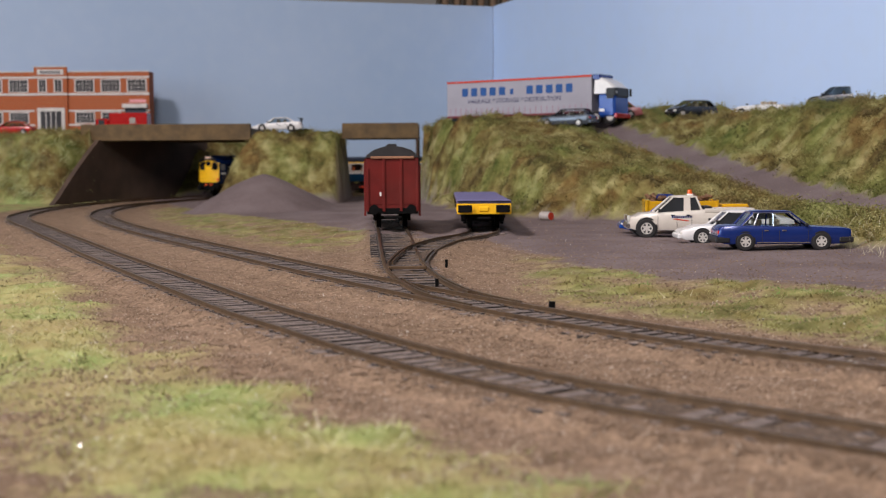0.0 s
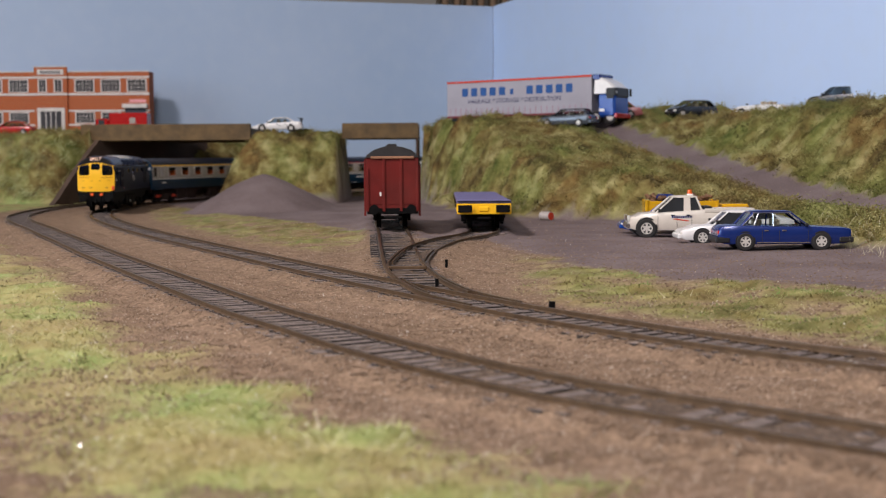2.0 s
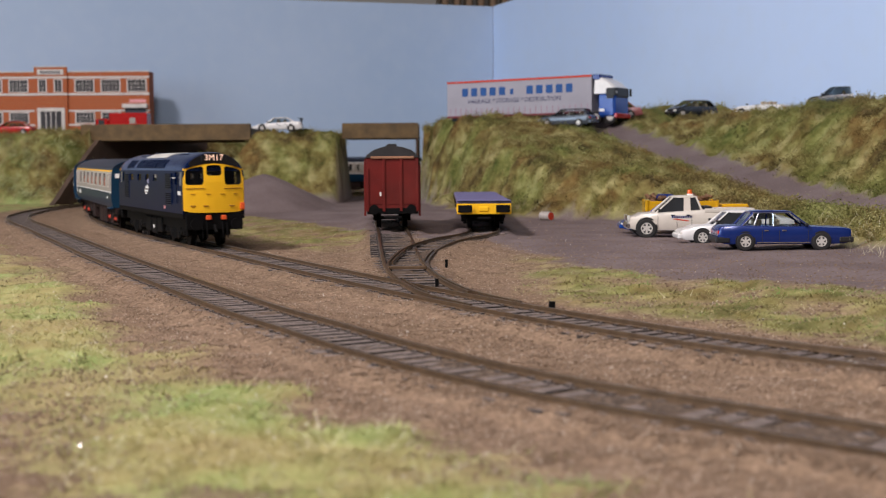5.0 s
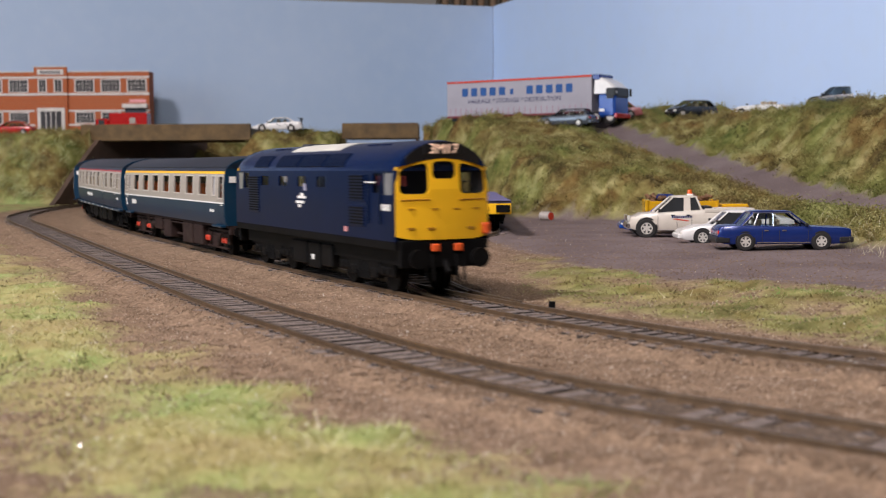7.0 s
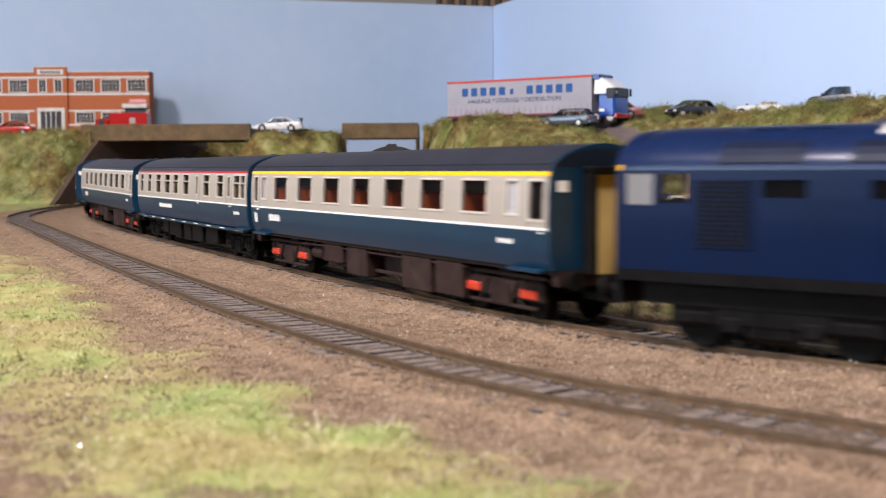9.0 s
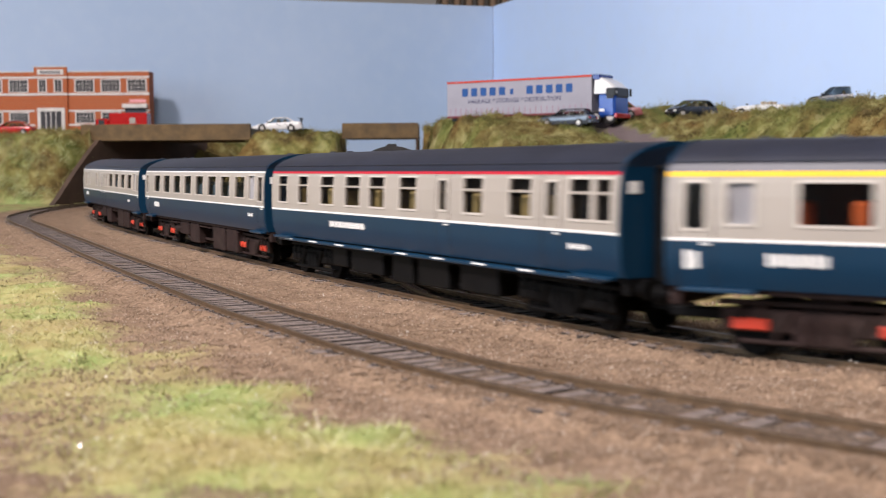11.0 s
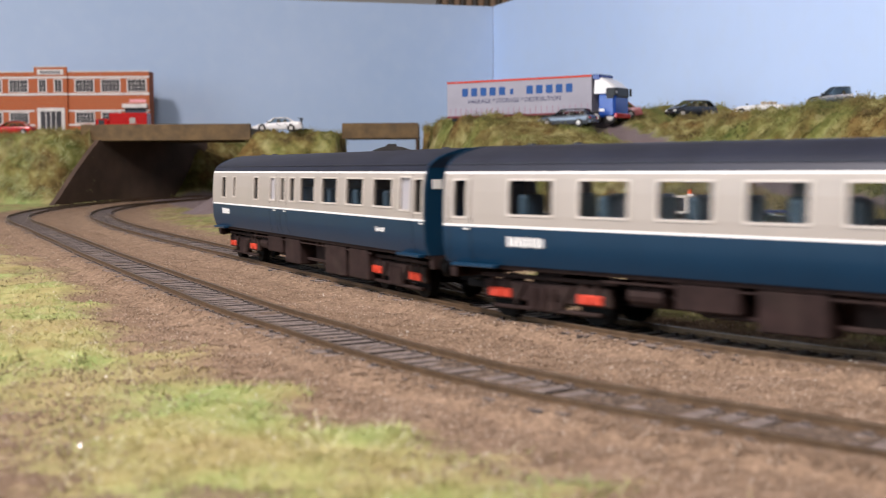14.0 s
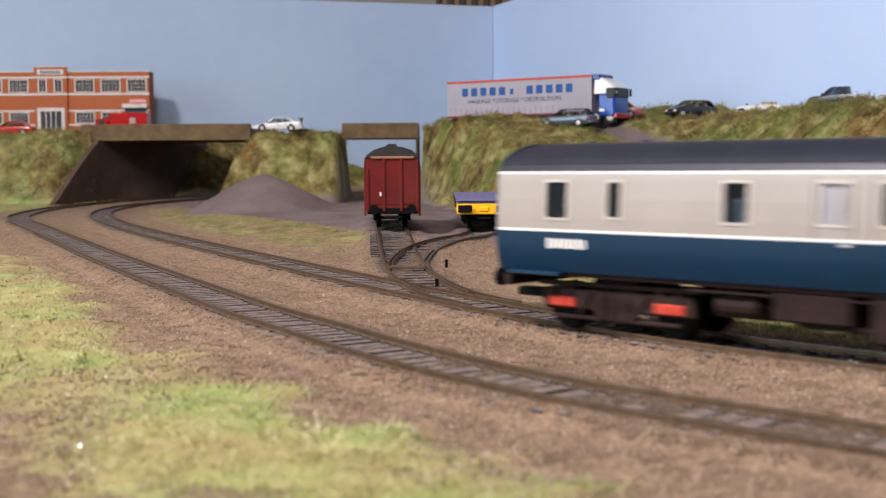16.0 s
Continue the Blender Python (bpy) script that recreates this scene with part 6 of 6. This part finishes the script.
def factory():
    root = thing("factory_building", "two-storey orange brick model factory with white bands", "building", at(-568, 1850, 92, 0))
    M_BRICK = brick_material()
    M_STONE = paint("stone_band", (0.62, 0.58, 0.54), 0.7)
    M_PANES = paint("factory_panes", (0.055, 0.052, 0.055), 0.25)
    H = 93.0
    wall = boxpart("front_wall", M_BRICK, root, -142, 142, 0, 30, 0, H, 0.4)
    for z0, z1 in ((83.5, 86.5), (59, 62.5), (35.5, 38), (15, 17.5), (H - 0.4, H + 1.2)):
        boxpart("stone_band", M_STONE, wall, -142.6, 142.6, -1.0, 0, z0, z1, 0.15)
    bay = boxpart("entrance_bay", M_BRICK, root, -24, 24, -4, 0, 0, H + 7, 0.4)
    for z0, z1 in ((83.5, 86.5), (59, 62.5), (H + 6.6, H + 8)):
        boxpart("stone_band", M_STONE, bay, -24.6, 24.6, -5, -4, z0, z1, 0.15)
    sign = boxpart("name_board", M_STONE, bay, -19, 19, -5, -4, H - 4, H + 3.4, 0.2)
    bm = bmesh.new()
    for i in range(9):
        box(bm, -14 + i * 3.3, -11.8 + i * 3.3, -5.3, -5, H - 2.6, H + (2.2 if i == 0 else 1.2))
    part("sign_bar", bm, PAINTS["grey"], sign, "grey unreadable sign lettering")
    for z0, z1, tops in ((63.5, 82.5, True), (18.5, 35.0, False)):
        for x in (-124, -86, -48, 48, 86, 124):
            window(root, x, 27, z0, z1, 0, M_STONE, M_PANES)
    for x in (-12, 11):
        window(root, x, 11, 63.5, 82.5, -4, M_STONE, M_PANES, 2)
    d = boxpart("doorway_surround", M_STONE, bay, -20, 20, -5.4, -4, 0, 41, 0.3)
    for x0, x1 in ((-15, -7.6), (-6.8, -0.4), (0.4, 6.8), (7.6, 15)):
        boxpart("door_pane", M_PANES, d, x0, x1, -5.9, -5.3, 1, 36)
    for x in (-7.2, 0, 7.2):
        boxpart("door_mullion", M_STONE, d, x - 0.5, x + 0.5, -6.3, -5.3, 1, 36)
    porch = boxpart("loading_canopy", M_STONE, root, 104, 140, -9, -0.2, 40, 46, 0.4)
    boxpart("canopy_shutter", PAINTS["grey"], porch, 107, 137, -2, -0.1, 24, 40)
    sg = boxpart("wall_sign", M_PALE_RED, root, 113, 137, -1.2, -0.2, 48, 53)
    roof = boxpart("flat_roof", M_TAR, root, -140, 140, 2, 30, H + 0.1, H + 0.8)
    return root


def window(root, x, w, z0, z1, y, frame_mat, pane_mat, n=5):
    fr = boxpart("window_frame", frame_mat, root, x - w / 2 - 1, x + w / 2 + 1, y - 0.5, y - 0.02, z0, z1)
    k = (w - 1) / n
    for i in range(n):
        for j in range(3):
            h = (z1 - z0 - 2.0) / 3
            boxpart("pane", pane_mat, fr, x - w / 2 + 0.7 + i * k + 0.25, x - w / 2 + 0.7 + (i + 1) * k - 0.35, y - 0.8, y - 0.45, z0 + 1.2 + j * h, z0 + 1.2 + (j + 1) * h - 0.5)


factory()


def red_truck():
    root = thing("box_truck", "red model box lorry standing at the loading canopy", "lorry", at(-442, 1775, 88.5, 182))
    boxpart("box_body", PAINTS["red"], root, -32, 20, -15, 15, 9, 33, 1.0)
    boxpart("cab", PAINTS["red"], root, 21, 40, -14, 14, 6, 25, 2.5)
    boxpart("windscreen", M_TRIM, root, 36, 40.3, -12, 12, 15, 23.5, 0.6)
    boxpart("cab_window", M_TRIM, root, 27, 35, 13.7, 14.3, 15, 23.5, 0.4)
    boxpart("cab_window", M_TRIM, root, 27, 35, -14.3, -13.7, 15, 23.5, 0.4)
    boxpart("side_badge", M_CREAM, root, -16, -8, 15, 15.3, 18, 26, 0.1)
    boxpart("chassis", M_TRIM, root, -35, 44, -8, 8, 5, 9)
    for x in (-24, 34):
        for y in (-12, 12):
            road_wheel(root, x, y, 5.6, 3.6)


red_truck()

# ---- the strip of room above the boards ----
curt = thing("curtain", "brown striped curtain hanging beyond the backdrop", "curtain", at(80, 2935, 340))
M_CURTAIN = paint("curtain_brown", (0.30, 0.20, 0.13), 0.9)
for i in range(14):
    bm = bmesh.new()
    tube(bm, (-85 + i * 14, 57, -1330), (-85 + i * 14, 57, 1000), 7.5, seg=10)
    part("curtain_fold", bm, M_CURTAIN if i % 2 else M_INSIDE, curt)


# ---- grass flock, foliage and loose stones ----
def scatter_material(name, stops, patches, rough=0.9, patch=16, share=0.66):
    """Small pieces, each of its own tone, in patches."""
    m, nt, b = nodes_of(name)
    g = nt.nodes.new("ShaderNodeNewGeometry")
    own = ramp(nt, g.outputs["Random Per Island"], stops)
    place = ramp(nt, rough_noise(nt, patch, 5), patches) if patches else bank_tones(nt)
    nt.links.new(mixed(nt, share, own, place), b.inputs["Base Color"])
    b.inputs["Roughness"].default_value = rough
    b.inputs["Specular IOR Level"].default_value = 0.25
    return m


def mesh_from(name, verts, faces, mat):
    me = bpy.data.meshes.new(name)
    k = faces.shape[1]
    me.vertices.add(len(verts))
    me.vertices.foreach_set("co", (verts * MM).astype(np.float32).ravel())
    me.loops.add(faces.size)
    me.loops.foreach_set("vertex_index", faces.ravel())
    me.polygons.add(len(faces))
    me.polygons.foreach_set("loop_start", np.arange(0, faces.size, k))
    me.update(calc_edges=True)
    me.materials.append(mat)
    return new(name, me)


RNG = np.random.RandomState(11)


def places(n, x0, x1, y0, y1, which, near=False):
    """Random places, in view or near it, kept by the share of a ground zone."""
    y = y0 * (y1 / y0) ** RNG.uniform(0, 1, n) if near else RNG.uniform(y0, y1, n)
    x = RNG.uniform(x0, x1, n) if not near else RNG.uniform(-0.42, 0.42, n) * y
    z, grass, yard, turf, bed = terrain(x, y)
    li, la = dist_poly(x, y, list(zip(TX[100::20], TY[100::20])))
    ls = ARC[100] + la * 20 * STEP
    track = np.minimum(np.abs(li), np.abs(li - outer(ls))) < 17
    share = {"grass": grass ** 2 * (1 - turf), "strip": grass ** 2 * (turf > 0.2) * (z < 8), "stone": (1 - grass) * (1 - 0.75 * yard) * (1 - 0.9 * bed), "bank": grass * (z > 6)}[which]
    keep = RNG.uniform(0, 1, n) < share
    if which != "stone":
        keep &= ~track
    return x[keep], y[keep], z[keep], track[keep]


def blades(name, label, mat, x, y, z, length, width, lean):
    n = len(x)
    a = RNG.uniform(0, 6.283, n)
    L = length * RNG.uniform(0.5, 1.3, n)
    base = np.stack([x, y, z - 0.4], 1)
    side = np.stack([np.cos(a), np.sin(a), 0 * a], 1) * (width * RNG.uniform(0.6, 1.3, n))[:, None]
    b = RNG.uniform(0, 6.283, n)
    tip = base + np.stack([np.cos(b) * L * lean * RNG.uniform(0.3, 1.2, n), np.sin(b) * L * lean * RNG.uniform(0.3, 1.2, n), L], 1)
    v = np.stack([base - side, base + side, tip], 1).reshape(-1, 3)
    ob = mesh_from(name, v, np.arange(3 * n).reshape(-1, 3), mat)
    return tagged(ob, label, "grass", kind="stuff")


def clumps(name, label, mat, x, y, z, size, leaves, leaf=0.17):
    n = len(x)
    c = np.repeat(np.stack([x, y, z + size * 0.35], 1), leaves, 0)
    s = np.repeat(size * RNG.uniform(0.5, 1.4, n), leaves)[:, None]
    c = c + RNG.normal(0, 0.42, (len(c), 3)) * s
    u, w = RNG.normal(0, 1, (len(c), 3)), RNG.normal(0, 1, (len(c), 3))
    u /= np.linalg.norm(u, axis=1)[:, None]
    w /= np.linalg.norm(w, axis=1)[:, None]
    k = s * leaf
    v = np.stack([c - u * k, c + w * k, c + u * k, c - w * k], 1).reshape(-1, 3)
    ob = mesh_from(name, v, np.arange(4 * len(c)).reshape(-1, 4), mat)
    return tagged(ob, label, "foliage", kind="stuff")


M_FLOCK = scatter_material("grass_flock", ((0.0, (0.26, 0.21, 0.09)), (0.35, (0.42, 0.39, 0.16)), (0.7, (0.55, 0.54, 0.25)), (1.0, (0.70, 0.66, 0.43))),
                           ((0.30, (0.36, 0.25, 0.15)), (0.42, (0.46, 0.40, 0.19)), (0.52, (0.40, 0.43, 0.17)), (0.66, (0.20, 0.44, 0.12))))
M_BANK = scatter_material("bank_foliage", ((0.0, (0.09, 0.065, 0.022)), (0.4, (0.21, 0.17, 0.058)), (0.75, (0.33, 0.29, 0.11)), (1.0, (0.46, 0.42, 0.20))),
                          None, share=0.74)
M_FOAM = scatter_material("pale_foam", ((0.0, (0.30, 0.30, 0.12)), (0.5, (0.46, 0.48, 0.24)), (1.0, (0.66, 0.68, 0.45))), ((0.40, (0.30, 0.17, 0.06)), (0.48, (0.42, 0.44, 0.20)), (0.56, (0.58, 0.60, 0.36)), (0.64, (0.28, 0.40, 0.12))), patch=45)
M_VERGE = scatter_material("verge_flock", ((0.0, (0.07, 0.055, 0.022)), (0.4, (0.15, 0.14, 0.048)), (0.75, (0.24, 0.235, 0.085)), (1.0, (0.46, 0.42, 0.24))),
                           ((0.36, (0.11, 0.066, 0.032)), (0.45, (0.17, 0.125, 0.05)), (0.54, (0.14, 0.18, 0.05)), (0.62, (0.15, 0.34, 0.07))), patch=30)
M_SCRUB = scatter_material("dark_scrub", ((0.0, (0.04, 0.033, 0.013)), (0.6, (0.085, 0.07, 0.027)), (1.0, (0.15, 0.125, 0.05))), ((0.4, (0.05, 0.035, 0.016)), (0.6, (0.085, 0.075, 0.025))))
M_STRAW = scatter_material("pale_straw", ((0.0, (0.45, 0.40, 0.24)), (1.0, (0.82, 0.76, 0.56))), ((0.4, (0.5, 0.45, 0.28)), (0.6, (0.7, 0.64, 0.45))), 0.35)

x, y, z, _ = places(230000, 0, 0, 150, 1000, "grass", near=True)
blades("ground_grass", "short scorched grass flock on the level ground", M_FLOCK, x, y, z, 1.35, 0.13, 1.6)
x, y, z, _ = places(90000, 0, 0, 280, 1000, "strip", near=True)
blades("verge_grass", "short green and brown flock on the verges beside the line", M_VERGE, x, y, z, 1.5, 0.16, 1.5)
x, y, z, _ = places(330000, 0, 0, 560, 1800, "bank", near=True)
blades("bank_grass", "rough olive grass fibres on the banks", M_BANK, x, y, z, 3.6, 0.24, 1.3)
x, y, z, _ = places(60000, 0, 0, 560, 1800, "bank", near=True)
clumps("bank_foliage", "soft clumps of green and brown foliage on the banks", M_BANK, x, y, z, 3.2, 14, 0.12)
x, y, z, _ = places(14000, 0, 0, 560, 1800, "bank", near=True)
clumps("bank_bushes", "larger soft clumps of yellow-green foam foliage on the banks", M_BANK, x, y, z - 0.6, 5.6, 42, 0.10)
x, y, z, _ = places(1500, -620, -425, 1380, 1640, "bank")
low = z < 76
x, y, z = x[low], y[low], z[low]
clumps("foam_bushes", "pale green foam bushes on the bank below the factory", M_FOAM, x, y, z, 9.0, 110, 0.055)
x, y, z, _ = places(30000, 0, 0, 560, 1800, "bank", near=True)
keep = (lumps(x, y, 70, 21) + lumps(x, y, 26, 22)) > 1.15
clumps("dark_scrub", "small dark tufts of scrub on the banks", M_SCRUB, x[keep], y[keep], z[keep], 3.0, 22)
x, y, z, _ = places(480, 0, 0, 250, 900, "grass", near=True)
clumps("dark_tufts", "small dark tufts in the grass", M_SCRUB, x, y, z, 1.5, 18)
x, y, z, _ = places(5000, 0, 0, 180, 1000, "grass", near=True)
blades("straw", "pale dry straws in the grass", M_STRAW, x, y, z, 3.6, 0.10, 2.0)

x, y = RNG.uniform(196, 275, 420), RNG.uniform(560, 740, 420)
z = terrain(x, y)[0]
blades("dry_stalks", "long pale dry stalks at the foot of the bank", M_STRAW, x, y, z, 8.0, 0.13, 1.0)


M_STONES = scatter_material("ballast_stones", ((0.0, (0.075, 0.05, 0.036)), (0.4, (0.22, 0.152, 0.104)), (0.9, (0.34, 0.248, 0.178)), (0.985, (0.78, 0.68, 0.56))), ((0.35, (0.19, 0.128, 0.083)), (0.65, (0.30, 0.212, 0.15))), share=0.6)


def stones(n, y0, y1, size):
    x, y, z, track = places(n, 0, 0, y0, y1, "stone", near=True)
    z = z + np.where(track, -0.1, 0.0)
    n = len(x)
    r = size * RNG.uniform(0.45, 1.25, (n, 1)) * np.where(track, 0.75, 1.0)[:, None]
    c = np.stack([x, y, z + 0.1], 1)
    dirs = np.array([(1, 0, 0), (0, 1, 0), (-1, 0, 0), (0, -1, 0), (0, 0, 0.8), (0, 0, -0.8)], float)
    a = RNG.uniform(0, 6.283, n)
    v = np.zeros((n, 6, 3))
    for i, d in enumerate(dirs):
        j = RNG.uniform(0.65, 1.25, (n, 1))
        dx, dy = d[0] * np.cos(a) - d[1] * np.sin(a), d[0] * np.sin(a) + d[1] * np.cos(a)
        v[:, i] = c + np.stack([dx, dy, np.full(n, d[2])], 1) * r * j
    f = np.array([(0, 1, 4), (1, 2, 4), (2, 3, 4), (3, 0, 4), (1, 0, 5), (2, 1, 5), (3, 2, 5), (0, 3, 5)])
    faces = (np.arange(n)[:, None, None] * 6 + f[None]).reshape(-1, 3)
    ob = mesh_from("ballast", v.reshape(-1, 3), faces, M_STONES)
    return tagged(ob, "loose brown ballast stones and pale crumbs", "ballast", kind="stuff")


stones(190000, 170, 950, 0.36)
M_CRUMB = paint("pale_crumb", (0.85, 0.80, 0.70), 0.15, 0, 0.05)
x, y, z, _ = places(1500, 0, 0, 165, 900, "grass", near=True)
clumps("pale_crumbs", "scattered pale shiny crumbs in the grass", M_CRUMB, x, y, z + 0.8, 1.15, 3)
x, y, z, _ = places(300, 0, 0, 250, 900, "stone", near=True)
clumps("pale_crumbs", "scattered pale shiny crumbs on the ballast", M_CRUMB, x, y, z + 0.4, 1.0, 3)


# ---- running of the train ----
RUN = [(0, -1238), (0.5, -1145.6), (1, -1047.2), (1.5, -945.3), (2, -844.5), (2.5, -743.4), (3, -641.8), (3.5, -546.5), (4, -465.3), (5.25, -277.5), (6.5, -89.6), (7, -11), (7.5, 64.8), (8, 141.5), (8.5, 220.5),
       (9, 297.5), (10.25, 482), (11.5, 667), (12, 738.5), (12.5, 813), (13, 890), (13.5, 965.5), (14, 1039), (14.5, 1113.5), (15, 1188), (15.5, 1266), (16, 1344)]


def run_at(t):
    """Distance run, through the table's points, with smooth speed."""
    ts, ss = [r[0] for r in RUN], [r[1] for r in RUN]
    v = np.gradient(ss, ts)
    i = min(max(int(np.searchsorted(ts, t, "right")) - 1, 0), len(ts) - 2)
    h = ts[i + 1] - ts[i]
    u = (t - ts[i]) / h
    return ((2 * u ** 3 - 3 * u ** 2 + 1) * ss[i] + (u ** 3 - 2 * u ** 2 + u) * h * v[i] + (-2 * u ** 3 + 3 * u ** 2) * ss[i + 1] + (u ** 3 - u ** 2) * h * v[i + 1])


TRAIN = [(loco, 0.0, 192, 112), (coach_first, 213.7, 258, 186), (coach_buffet, 481.5, 254, 186), (coach_second, 750.1, 258, 186), (coach_brake, 1026, 258, 186)]


def motions():
    for ob, back, length, centres in TRAIN:
        rows = []
        for i in range(65):
            t = i * 0.25
            nose = run_at(t) - back
            e = (length - centres) / 2
            a, b = on_line(nose - e), on_line(nose - length + e)
            d = Vector((a[0] - b[0], a[1] - b[1], a[2] - b[2]))
            rows.append((t, at((a[0] + b[0]) / 2, (a[1] + b[1]) / 2, (a[2] + b[2]) / 2, math.degrees(math.atan2(d.y, d.x)), -math.degrees(math.asin(d.z / d.length)))))
        walk(ob, rows)


motions()
